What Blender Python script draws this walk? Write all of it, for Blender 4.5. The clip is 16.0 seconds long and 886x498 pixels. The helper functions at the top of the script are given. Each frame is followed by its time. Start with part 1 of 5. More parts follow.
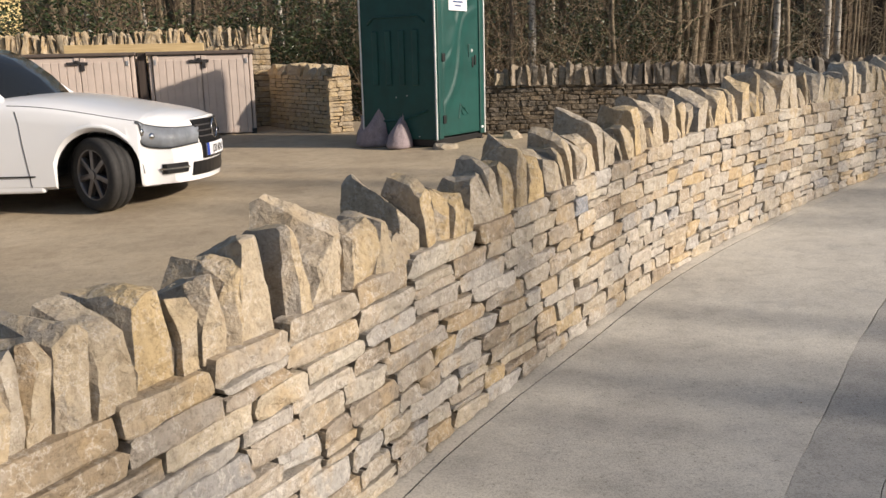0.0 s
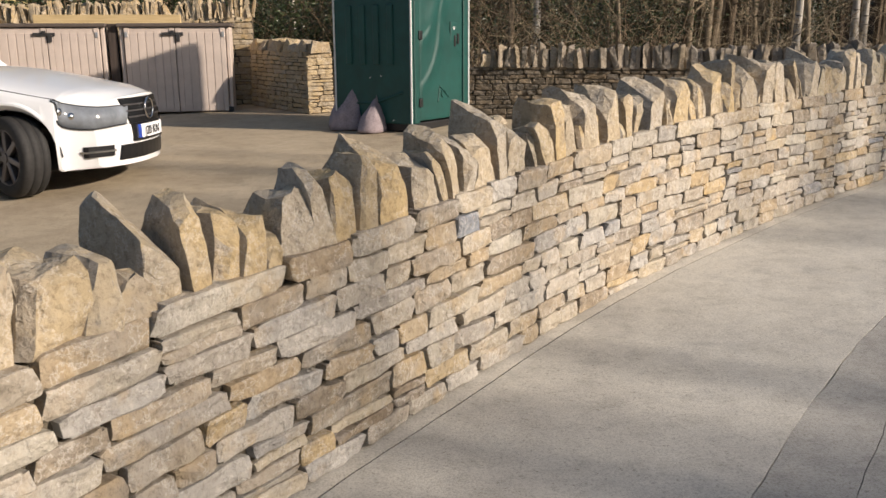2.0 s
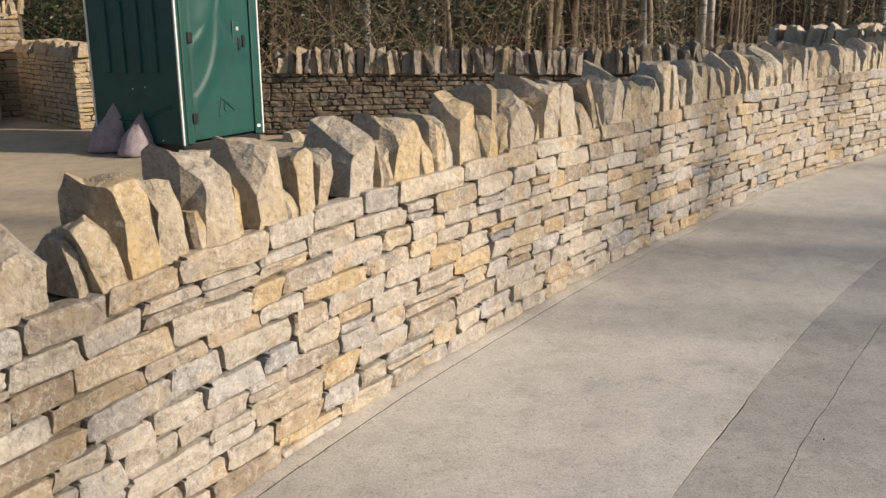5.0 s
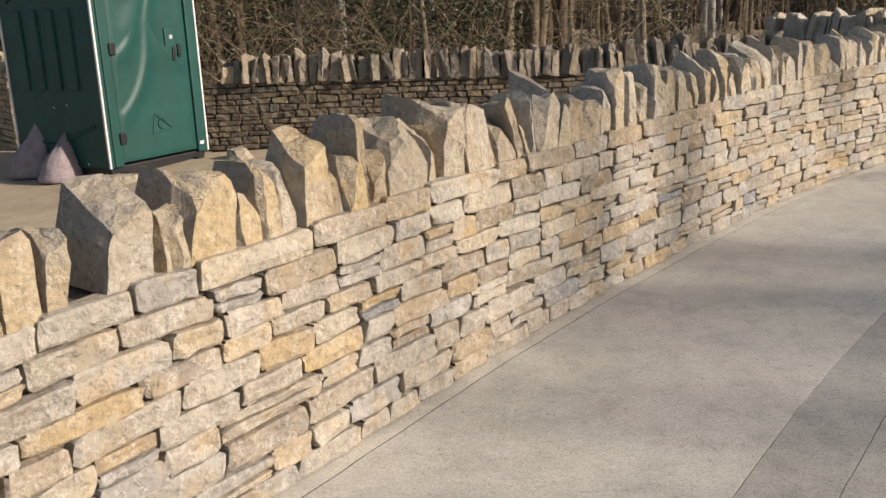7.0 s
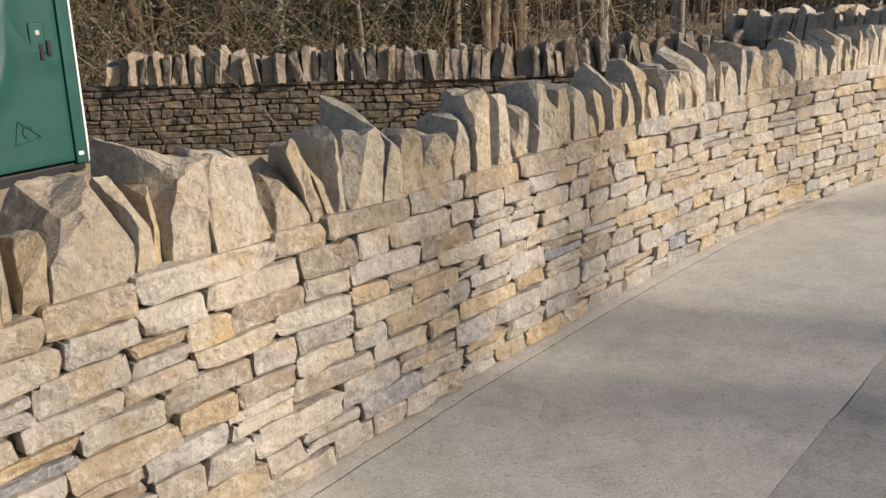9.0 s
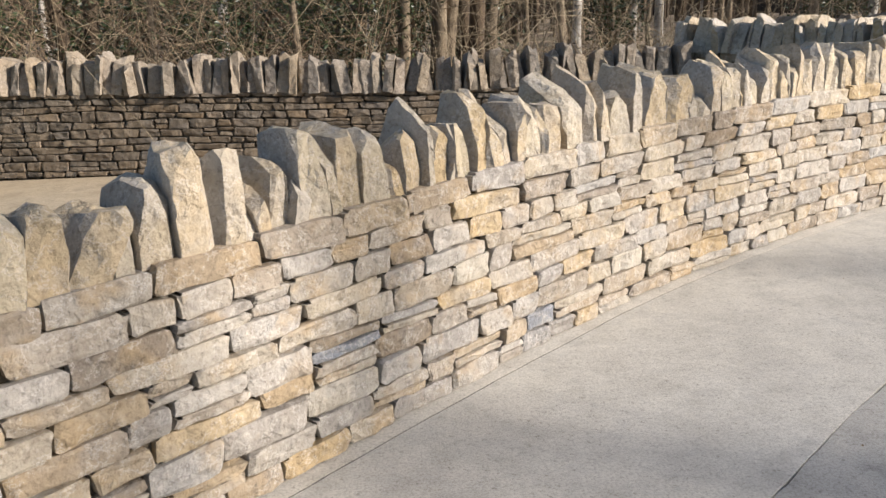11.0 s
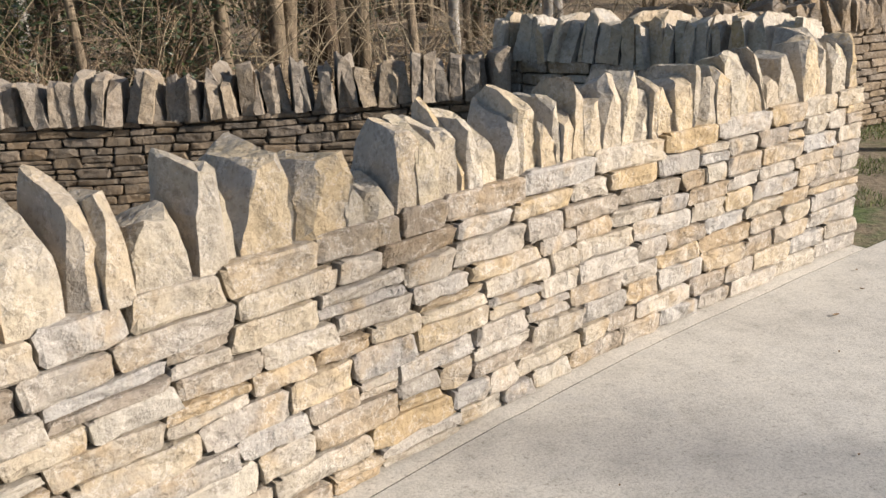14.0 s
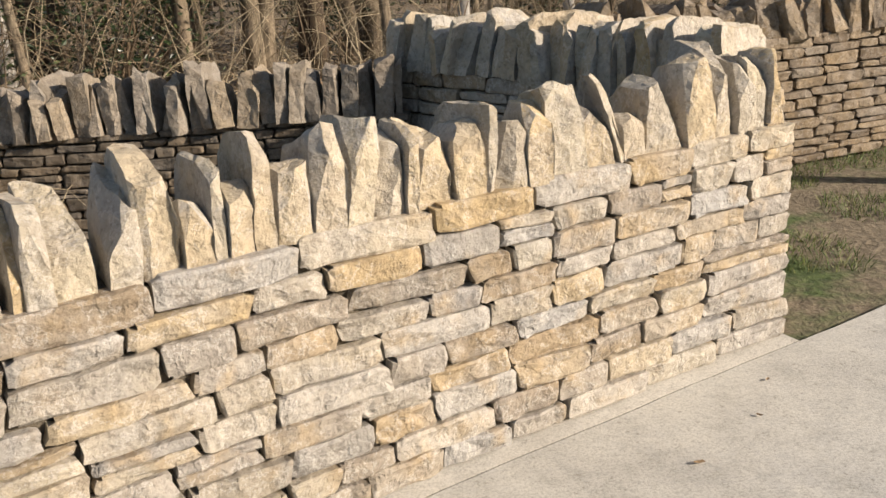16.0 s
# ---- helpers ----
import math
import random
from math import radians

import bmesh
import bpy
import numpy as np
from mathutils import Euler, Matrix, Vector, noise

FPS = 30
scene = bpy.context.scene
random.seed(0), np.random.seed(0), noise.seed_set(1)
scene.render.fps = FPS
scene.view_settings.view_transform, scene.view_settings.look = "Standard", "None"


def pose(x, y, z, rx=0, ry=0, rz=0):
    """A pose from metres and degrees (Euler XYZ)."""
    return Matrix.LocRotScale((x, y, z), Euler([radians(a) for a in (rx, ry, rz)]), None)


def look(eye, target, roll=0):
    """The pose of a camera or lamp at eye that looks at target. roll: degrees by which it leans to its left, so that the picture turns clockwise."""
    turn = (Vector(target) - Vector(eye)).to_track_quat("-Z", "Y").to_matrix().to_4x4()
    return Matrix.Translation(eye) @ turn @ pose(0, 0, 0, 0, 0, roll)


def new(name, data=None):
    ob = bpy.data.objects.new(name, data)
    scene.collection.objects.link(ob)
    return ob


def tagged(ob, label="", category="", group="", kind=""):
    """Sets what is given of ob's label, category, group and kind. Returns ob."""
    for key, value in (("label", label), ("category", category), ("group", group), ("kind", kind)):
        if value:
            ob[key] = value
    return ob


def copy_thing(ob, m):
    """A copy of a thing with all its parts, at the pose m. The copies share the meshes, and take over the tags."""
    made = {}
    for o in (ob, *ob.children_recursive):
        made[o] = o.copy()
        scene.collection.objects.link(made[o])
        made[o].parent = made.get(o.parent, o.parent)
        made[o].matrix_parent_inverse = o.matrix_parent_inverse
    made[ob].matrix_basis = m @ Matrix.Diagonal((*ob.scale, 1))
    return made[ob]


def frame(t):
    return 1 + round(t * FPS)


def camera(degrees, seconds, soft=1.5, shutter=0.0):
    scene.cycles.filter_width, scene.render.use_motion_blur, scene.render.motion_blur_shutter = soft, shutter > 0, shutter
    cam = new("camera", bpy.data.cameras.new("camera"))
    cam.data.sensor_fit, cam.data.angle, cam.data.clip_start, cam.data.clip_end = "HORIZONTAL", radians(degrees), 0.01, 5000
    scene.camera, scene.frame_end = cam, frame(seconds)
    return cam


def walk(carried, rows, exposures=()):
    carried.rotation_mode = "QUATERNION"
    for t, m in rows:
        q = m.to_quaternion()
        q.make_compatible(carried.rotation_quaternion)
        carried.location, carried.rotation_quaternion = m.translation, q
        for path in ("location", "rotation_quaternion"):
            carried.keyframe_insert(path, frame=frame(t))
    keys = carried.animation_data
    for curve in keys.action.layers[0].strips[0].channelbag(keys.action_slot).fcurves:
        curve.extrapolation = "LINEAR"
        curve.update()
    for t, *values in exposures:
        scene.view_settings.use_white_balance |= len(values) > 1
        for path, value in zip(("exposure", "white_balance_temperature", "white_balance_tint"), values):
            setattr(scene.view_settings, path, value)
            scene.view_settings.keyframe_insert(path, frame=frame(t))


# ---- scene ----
cam = camera(53.9, 16.0)
METRES, EYE, TILT, LEAN, TURN = 10.0, 1.4, 0.0, 0.0, 0.0
ROWS = [
    (0.0, 0.0, 0.0, 0.0, -0.31, -12.12, 1.43),
    (0.5, 0.0103, 0.0285, -0.0012, -1.61, -14.61, 2.37),
    (1.0, 0.0235, 0.0455, -0.0013, -1.95, -15.35, 1.18),
    (1.5, 0.0465, 0.0601, 0.0008, 0.53, -14.0, -0.28),
    (2.0, 0.0637, 0.079, -0.0, 1.81, -13.49, 0.32),
    (2.5, 0.0783, 0.1068, 0.0022, 1.33, -13.93, 1.89),
    (3.0, 0.0937, 0.1282, 0.0044, 1.24, -13.38, 1.87),
    (3.5, 0.1143, 0.1492, 0.0067, 2.54, -12.39, 0.38),
    (4.0, 0.1314, 0.1715, 0.006, 0.09, -12.92, -0.41),
    (4.5, 0.1434, 0.2022, 0.0079, -5.77, -13.86, 0.07),
    (7.0, 0.2163, 0.317, 0.0139, -5.08, -14.38, 2.18),
    (7.5, 0.2373, 0.3404, 0.0162, -4.51, -14.69, 1.85),
    (8.0, 0.2524, 0.366, 0.0157, -4.71, -14.98, 1.92),
    (8.5, 0.2663, 0.3913, 0.0185, -6.08, -15.5, 2.78),
    (9.0, 0.2892, 0.4137, 0.0179, -5.72, -15.12, 1.82),
    (11.5, 0.3972, 0.5254, 0.0256, -4.73, -15.61, 1.18),
    (12.0, 0.4152, 0.5585, 0.0275, -6.1, -16.43, 2.24),
    (12.5, 0.4369, 0.5819, 0.0279, -7.12, -16.84, 2.82),
    (13.0, 0.4693, 0.6033, 0.0308, -6.16, -16.93, 2.04),
    (13.5, 0.4944, 0.6317, 0.031, -6.4, -17.37, 1.48),
    (14.0, 0.519, 0.6594, 0.0354, -7.75, -17.29, 2.13),
    (14.5, 0.5515, 0.6794, 0.0366, -7.52, -16.34, 2.85),
    (15.0, 0.5779, 0.6987, 0.0369, -6.0, -16.52, 2.7),
    (15.5, 0.6064, 0.7262, 0.0375, -4.41, -17.56, 2.75),
    (16.0, 0.6376, 0.7472, 0.0368, -1.63, -18.28, 2.7),
]
walk(cam, [(t, pose(0, 0, EYE, TILT, LEAN, TURN) @ pose(METRES * x, METRES * y, METRES * z, 90 + pitch, roll, yaw)) for t, x, y, z, yaw, pitch, roll in ROWS],
     [(0.0, 0.22, 7000, 14), (4.5, 0.15, 7050, 14), (9.0, 0.18, 6900, 14), (11.5, 0.57, 6500, 13), (13.5, 0.54, 6600, 13), (16.0, 0.43, 7100, 13)])

# ---- world, sun, exposure ----
SUN_AZ = (0.942, -0.336)
SUN_EL = radians(23)
world = bpy.data.worlds.new("world")
scene.world = world
world.use_nodes = True
wn = world.node_tree.nodes
sky = wn.new("ShaderNodeTexSky")
sky.sky_type = "NISHITA"
sky.sun_disc = False
sky.sun_elevation = SUN_EL
sky.sun_rotation = math.atan2(SUN_AZ[0], SUN_AZ[1])
wn["Background"].inputs[1].default_value = 0.102
world.node_tree.links.new(sky.outputs[0], wn["Background"].inputs[0])
sun = new("sun", bpy.data.lights.new("sun", "SUN"))
sun.data.energy = 5.0
sun.data.angle = radians(0.9)
sun.data.color = (1.0, 0.925, 0.83)
sun.matrix_world = look((SUN_AZ[0] * 30, SUN_AZ[1] * 30, 30 * math.tan(SUN_EL)), (0, 0, 0))


# ---- helpers of the scene ----
def gz(x, y):
    """Height of the sloping ground."""
    return 0.017 + 0.018 * min(max(x, -25), 25) + 0.033 * min(max(y, -12), 15)


def part(name, bm, material, parent=None, label="", smooth=False):
    me = bpy.data.meshes.new(name)
    if isinstance(bm, tuple):
        me.from_pydata(bm[0], [], bm[1])
    else:
        bm.to_mesh(me)
        bm.free()
    me.materials.append(material)
    if smooth:
        for p in me.polygons:
            p.use_smooth = True
    ob = new(name, me)
    if parent is not None:
        ob.parent = parent
    if label:
        ob["label"] = label
    return ob


def thing(name, m, label, category, group="", kind=""):
    ob = new(name)
    ob.empty_display_size = 0.1
    ob.matrix_world = m
    return tagged(ob, label, category, group, kind)


def box(bm, x0, x1, y0, y1, z0, z1, bevel=0.0, m=None):
    """A box added to bm, with its edges rounded."""
    r = bmesh.ops.create_cube(bm, size=1)
    vs = r["verts"]
    for v in vs:
        v.co = Vector((x0 + (v.co.x + 0.5) * (x1 - x0), y0 + (v.co.y + 0.5) * (y1 - y0), z0 + (v.co.z + 0.5) * (z1 - z0)))
    if bevel > 0:
        es = list({e for v in vs for e in v.link_edges})
        r = bmesh.ops.bevel(bm, geom=vs + es, offset=bevel, segments=2, affect="EDGES", profile=0.5)
        vs = r["verts"]
    if m is not None:
        bmesh.ops.transform(bm, matrix=m, verts=[v for v in vs if v.is_valid])
    return bm


def boxed(*args, **kw):
    return box(bmesh.new(), *args, **kw)


def smoothstep(a, b, x):
    u = min(max((x - a) / (b - a), 0), 1)
    return u * u * (3 - 2 * u)


def tube_data(verts, faces, pts, radii, n=5, cap=True):
    """A tube along pts appended to verts and faces."""
    base = len(verts)
    up0 = Vector((0.31, 0.17, 0.93)).normalized()
    for i, p in enumerate(pts):
        a = pts[max(i - 1, 0)]
        b = pts[min(i + 1, len(pts) - 1)]
        d = (b - a).normalized()
        u = d.cross(up0 if abs(d.dot(up0)) < 0.95 else Vector((1, 0, 0))).normalized()
        w = d.cross(u)
        for k in range(n):
            an = 2 * math.pi * k / n
            verts.append(p + (u * math.cos(an) + w * math.sin(an)) * radii[i])
    for i in range(len(pts) - 1):
        for k in range(n):
            a = base + i * n + k
            b = base + i * n + (k + 1) % n
            faces.append((a, b, b + n, a + n))
    if cap:
        faces.append(tuple(base + k for k in range(n))[::-1])
        faces.append(tuple(base + (len(pts) - 1) * n + k for k in range(n)))


def tube(pts, radii, n=8):
    v, f = [], []
    pts = [Vector(p) for p in pts]
    tube_data(v, f, pts, radii if isinstance(radii, (list, tuple)) else [radii] * len(pts), n)
    return v, f


# ---- materials ----
class Mat:
    """A small builder of node materials."""

    def __init__(self, name, rough=0.8, metal=0.0):
        self.m = bpy.data.materials.new(name)
        self.m.use_nodes = True
        self.n = self.m.node_tree.nodes
        self.bsdf = self.n["Principled BSDF"]
        self.bsdf.inputs["Roughness"].default_value = rough
        self.bsdf.inputs["Metallic"].default_value = metal

    def node(self, kind, **kw):
        nd = self.n.new(kind)
        for k, v in kw.items():
            nd.inputs[k].default_value = v
        return nd

    def link(self, a, b):
        self.m.node_tree.links.new(a, b)

    def coords(self, which="Object", scale=(1, 1, 1), offset=None):
        tc = self.n.new("ShaderNodeTexCoord")
        mp = self.n.new("ShaderNodeMapping")
        mp.inputs["Scale"].default_value = scale
        self.link(tc.outputs[which], mp.inputs["Vector"])
        if offset is not None:
            self.link(offset, mp.inputs["Location"])
        return mp.outputs[0]

    def noise(self, vec, scale, detail=4.0, rough=0.6):
        nd = self.node("ShaderNodeTexNoise", Scale=scale, Detail=detail, Roughness=rough)
        self.link(vec, nd.inputs["Vector"])
        return nd.outputs["Fac"]

    def ramp(self, fac, stops, constant=False):
        nd = self.n.new("ShaderNodeValToRGB")
        el = nd.color_ramp.elements
        while len(el) < len(stops):
            el.new(0.5)
        for e, (p, c) in zip(el, stops):
            e.position = p
            e.color = (*c, 1) if len(c) == 3 else c
        if constant:
            nd.color_ramp.interpolation = "CONSTANT"
        self.link(fac, nd.inputs[0])
        return nd.outputs[0]

    def mix(self, fac, a, b, mode="MIX"):
        nd = self.n.new("ShaderNodeMix")
        nd.data_type = "RGBA"
        nd.blend_type = mode
        for sock, v in ((nd.inputs[0], fac), (nd.inputs[6], a), (nd.inputs[7], b)):
            if isinstance(v, (int, float)):
                sock.default_value = v
            elif isinstance(v, tuple):
                sock.default_value = (*v, 1)
            else:
                self.link(v, sock)
        return nd.outputs[2]

    def math(self, op, a, b):
        nd = self.n.new("ShaderNodeMath")
        nd.operation = op
        for sock, v in ((nd.inputs[0], a), (nd.inputs[1], b)):
            if isinstance(v, (int, float)):
                sock.default_value = v
            else:
                self.link(v, sock)
        return nd.outputs[0]

    def bump(self, height, strength=0.4, distance=0.01, prev=None):
        nd = self.node("ShaderNodeBump", Strength=strength, Distance=distance)
        self.link(height, nd.inputs["Height"])
        if prev is not None:
            self.link(prev, nd.inputs["Normal"])
        return nd.outputs[0]

    def done(self, color, normal=None, rough=None):
        if isinstance(color, tuple):
            self.bsdf.inputs["Base Color"].default_value = (*color, 1)
        else:
            self.link(color, self.bsdf.inputs["Base Color"])
        if normal is not None:
            self.link(normal, self.bsdf.inputs["Normal"])
        if rough is not None:
            self.link(rough, self.bsdf.inputs["Roughness"])
        return self.m


def stone_material(name, palette, stain, dust=0.5, broken=None):
    """Quarried limestone: one tint a stone, ochre stains, pale scuffs, rough relief."""
    k = Mat(name, 0.92)
    info = k.n.new("ShaderNodeObjectInfo")
    geo = k.n.new("ShaderNodeNewGeometry")
    r = k.math("FRACT", k.math("ADD", info.outputs["Random"], geo.outputs["Random Per Island"]), 0.0)
    off = k.n.new("ShaderNodeCombineXYZ")
    for i, f in enumerate((37.0, 91.0, 53.0)):
        k.link(k.math("MULTIPLY", r, f), off.inputs[i])
    v = k.coords("Object", offset=off.outputs[0])
    col = k.ramp(r, palette)
    if broken:
        tc = k.n.new("ShaderNodeTexCoord")
        sep = k.n.new("ShaderNodeSeparateXYZ")
        k.link(tc.outputs["Normal"], sep.inputs[0])
        across = k.math("ABSOLUTE", sep.outputs[0], 0.0)
        ragged = k.math("ADD", across, k.math("MULTIPLY", k.math("SUBTRACT", k.noise(v, 8.0, 4.0), 0.5), 0.9))
        col = k.mix(k.ramp(ragged, [(0.5, (1, 1, 1)), (0.78, (0, 0, 0))]), col, k.ramp(k.math("FRACT", k.math("MULTIPLY", r, 7.3), 0.0), broken))
    big = k.noise(v, 6.0, 5.0, 0.6)
    col = k.mix(k.ramp(big, [(0.53, (0, 0, 0)), (0.66, (0.65, 0.65, 0.65))]), col, stain)
    cool = k.noise(k.coords("Object", (1.0, 1.0, 1.6), off.outputs[0]), 3.6, 4.0, 0.55)
    col = k.mix(k.ramp(cool, [(0.50, (0, 0, 0)), (0.60, (0.8 * dust, 0.8 * dust, 0.8 * dust))]), col, (0.35, 0.33, 0.305))
    dark = k.noise(v, 11.0, 6.0, 0.7)
    col = k.mix(k.ramp(dark, [(0.57, (0, 0, 0)), (0.72, (0.45, 0.45, 0.45))]), col, (0.26, 0.205, 0.145))
    mid = k.noise(v, 20.0, 7.0, 0.7)
    col = k.mix(k.ramp(mid, [(0.54, (0, 0, 0)), (0.70, (0.7 * dust, 0.7 * dust, 0.7 * dust))]), col, (0.62, 0.57, 0.49))
    vein = k.noise(v, 7.0, 7.0, 0.68)
    col = k.mix(k.ramp(vein, [(0.482, (0, 0, 0)), (0.5, (0.8 * dust, 0.8 * dust, 0.8 * dust)), (0.518, (0, 0, 0))]), col, (0.70, 0.66, 0.60))
    fine = k.noise(v, 45.0, 8.0, 0.72)
    col = k.mix(0.5, col, k.ramp(fine, [(0.36, (0.42, 0.39, 0.35)), (0.46, (1, 1, 1)), (0.62, (1.22, 1.21, 1.18))]), "MULTIPLY")
    chip = k.noise(v, 26.0, 3.0, 0.55)
    col = k.mix(0.22, col, k.ramp(chip, [(0.36, (0.62, 0.58, 0.53)), (0.43, (1, 1, 1)), (0.60, (1, 1, 1)), (0.66, (1.25, 1.24, 1.22))]), "MULTIPLY")
    vo = k.node("ShaderNodeTexVoronoi", Scale=13.0)
    k.link(v, vo.inputs["Vector"])
    n0 = k.bump(vo.outputs["Distance"], 0.5, 0.02)
    spall = k.ramp(k.noise(v, 9.0, 4.0, 0.6), [(0.47, (0, 0, 0)), (0.5, (1, 1, 1)), (0.58, (0.7, 0.7, 0.7)), (0.6, (1, 1, 1))])
    n00 = k.bump(spall, 0.38, 0.008, n0)
    n1 = k.bump(k.noise(v, 12.0, 5.0, 0.6), 0.8, 0.022, n00)
    n2 = k.bump(fine, 0.8, 0.009, k.bump(chip, 0.5, 0.008, n1))
    return k.done(col, n2)


STONE = stone_material("walling_stone", [
    (0.0, (0.36, 0.325, 0.28)), (0.10, (0.46, 0.395, 0.295)), (0.20, (0.31, 0.29, 0.265)), (0.30, (0.42, 0.335, 0.225)), (0.38, (0.25, 0.195, 0.135)),
    (0.48, (0.47, 0.43, 0.355)), (0.57, (0.24, 0.195, 0.145)), (0.66, (0.47, 0.42, 0.35)), (0.76, (0.37, 0.355, 0.33)),
    (0.86, (0.37, 0.285, 0.185)), (0.92, (0.46, 0.345, 0.19)), (0.96, (0.43, 0.38, 0.305)), (1.0, (0.22, 0.225, 0.235))], (0.42, 0.31, 0.18))
BLUE_STONE = stone_material("blue_grey_stone", [(0.0, (0.23, 0.245, 0.27)), (0.5, (0.28, 0.285, 0.295)), (1.0, (0.21, 0.225, 0.25))], (0.36, 0.335, 0.30), 0.5)
GOLD_STONE = stone_material("golden_stone", [(0.0, (0.44, 0.345, 0.215)), (0.5, (0.42, 0.33, 0.21)), (1.0, (0.46, 0.36, 0.22))], (0.48, 0.32, 0.13), 0.5)
COPING = stone_material("coping_stone", [
    (0.0, (0.39, 0.325, 0.24)), (0.2, (0.42, 0.35, 0.26)), (0.4, (0.35, 0.30, 0.235)), (0.6, (0.41, 0.295, 0.165)),
    (0.8, (0.40, 0.36, 0.31)), (1.0, (0.33, 0.285, 0.225))], (0.37, 0.29, 0.19), 0.4,
    [(0.0, (0.43, 0.345, 0.225)), (0.3, (0.41, 0.35, 0.265)), (0.6, (0.46, 0.345, 0.185)), (1.0, (0.39, 0.345, 0.28))])
PALE_COPING = stone_material("pale_coping_stone", [
    (0.0, (0.419, 0.377, 0.316)), (0.2, (0.456, 0.400, 0.321)), (0.4, (0.372, 0.349, 0.312)), (0.6, (0.428, 0.344, 0.233)),
    (0.8, (0.43, 0.40, 0.35)), (1.0, (0.353, 0.335, 0.307))], (0.42, 0.35, 0.24), 0.45,
    [(0.0, (0.48, 0.41, 0.29)), (0.35, (0.44, 0.39, 0.31)), (0.7, (0.47, 0.36, 0.21)), (1.0, (0.46, 0.42, 0.36))])
GREY_STONE = stone_material("brown_stone", [
    (0.0, (0.22, 0.165, 0.105)), (0.3, (0.26, 0.20, 0.13)), (0.6, (0.165, 0.125, 0.085)), (1.0, (0.23, 0.185, 0.13))],
    (0.238, 0.167, 0.088), 0.25)
# Old brown stone, with the shade on the far wall's face toned in.
OLD_STONE_SHADED = stone_material("shaded_weathered_stone", [
    (0.0, (0.135, 0.105, 0.073)), (0.25, (0.19, 0.148, 0.10)), (0.5, (0.105, 0.089, 0.07)), (0.75, (0.215, 0.157, 0.096)),
    (1.0, (0.15, 0.125, 0.098))], (0.10, 0.076, 0.05), 0.12)
# Same old stone made paler: sunlight on the far coping, put into the colour.
OLD_COPING_SUNLIT = stone_material("sunlit_weathered_coping_stone", [
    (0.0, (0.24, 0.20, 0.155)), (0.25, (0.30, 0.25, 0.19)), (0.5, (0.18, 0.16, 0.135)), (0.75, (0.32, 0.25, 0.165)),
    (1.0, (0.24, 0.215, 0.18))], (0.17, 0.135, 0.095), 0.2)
YARD_STONE = stone_material("yard_stone", [
    (0.0, (0.40, 0.31, 0.19)), (0.3, (0.46, 0.36, 0.22)), (0.6, (0.34, 0.26, 0.16)), (1.0, (0.40, 0.33, 0.23))],
    (0.44, 0.30, 0.13), 0.3)


def rubble_material():
    k = Mat("rubble_fill", 1.0)
    v = k.coords()
    return k.done(k.ramp(k.noise(v, 30.0), [(0.3, (0.07, 0.06, 0.045)), (0.7, (0.17, 0.14, 0.10))]), k.bump(k.noise(v, 40.0), 0.8, 0.02))


RUBBLE = rubble_material()


def concrete_material(name, dark, mid, light, stain):
    """Brushed concrete: cloudy mottling, water stains, fine grit and small pits."""
    k = Mat(name, 0.85)
    v = k.coords("Object")
    cloud = k.noise(v, 1.3, 7.0, 0.68)
    col = k.ramp(cloud, [(0.32, dark), (0.5, mid), (0.68, light)])
    st = k.noise(v, 2.6, 7.0, 0.7)
    col = k.mix(k.ramp(st, [(0.54, (0, 0, 0)), (0.7, (0.55, 0.55, 0.55))]), col, stain)
    grit = k.noise(v, 130.0, 4.0, 0.7)
    col = k.mix(0.8, col, k.ramp(grit, [(0.32, (0.58, 0.57, 0.55)), (0.55, (1, 1, 1))]), "MULTIPLY")
    vo = k.node("ShaderNodeTexVoronoi", Scale=15.0)
    k.link(v, vo.inputs["Vector"])
    pits = k.ramp(vo.outputs["Distance"], [(0.03, (0.4, 0.38, 0.35)), (0.09, (1, 1, 1))])
    col = k.mix(0.6, col, pits, "MULTIPLY")
    blot = k.noise(v, 7.0, 8.0, 0.75)
    col = k.mix(0.5, col, k.ramp(blot, [(0.34, (0.66, 0.65, 0.63)), (0.5, (1, 1, 1)), (0.66, (1.16, 1.15, 1.13))]), "MULTIPLY")
    speck = k.noise(v, 48.0, 6.0, 0.75)
    col = k.mix(0.75, col, k.ramp(speck, [(0.33, (0.5, 0.48, 0.45)), (0.43, (1, 1, 1)), (0.62, (1, 1, 1)), (0.7, (1.2, 1.2, 1.18))]), "MULTIPLY")
    wisp = k.noise(k.coords("Object", (1.0, 3.2, 1.0)), 3.1, 7.0, 0.68, )
    col = k.mix(k.ramp(wisp, [(0.485, (0, 0, 0)), (0.5, (0.35, 0.35, 0.35)), (0.515, (0, 0, 0))]), col, stain)
    brush = k.noise(k.coords("Object", (14, 60, 60)), 1.0, 3.0)
    n0 = k.bump(speck, 0.25, 0.005)
    n1 = k.bump(grit, 0.3, 0.004, n0)
    n2 = k.bump(brush, 0.2, 0.004, n1)
    return k.done(col, n2)


ROAD = concrete_material("road_concrete", (0.43, 0.41, 0.37), (0.56, 0.535, 0.475), (0.64, 0.615, 0.55), (0.37, 0.36, 0.34))
ROAD_OLD = concrete_material("old_road_concrete", (0.31, 0.30, 0.28), (0.42, 0.405, 0.37), (0.47, 0.455, 0.415), (0.21, 0.205, 0.20))
YARD = concrete_material("yard_concrete", (0.39, 0.305, 0.205), (0.49, 0.395, 0.27), (0.57, 0.47, 0.335), (0.31, 0.235, 0.155))
MORTAR = concrete_material("mortar", (0.50, 0.465, 0.40), (0.62, 0.585, 0.515), (0.68, 0.645, 0.57), (0.44, 0.40, 0.34))


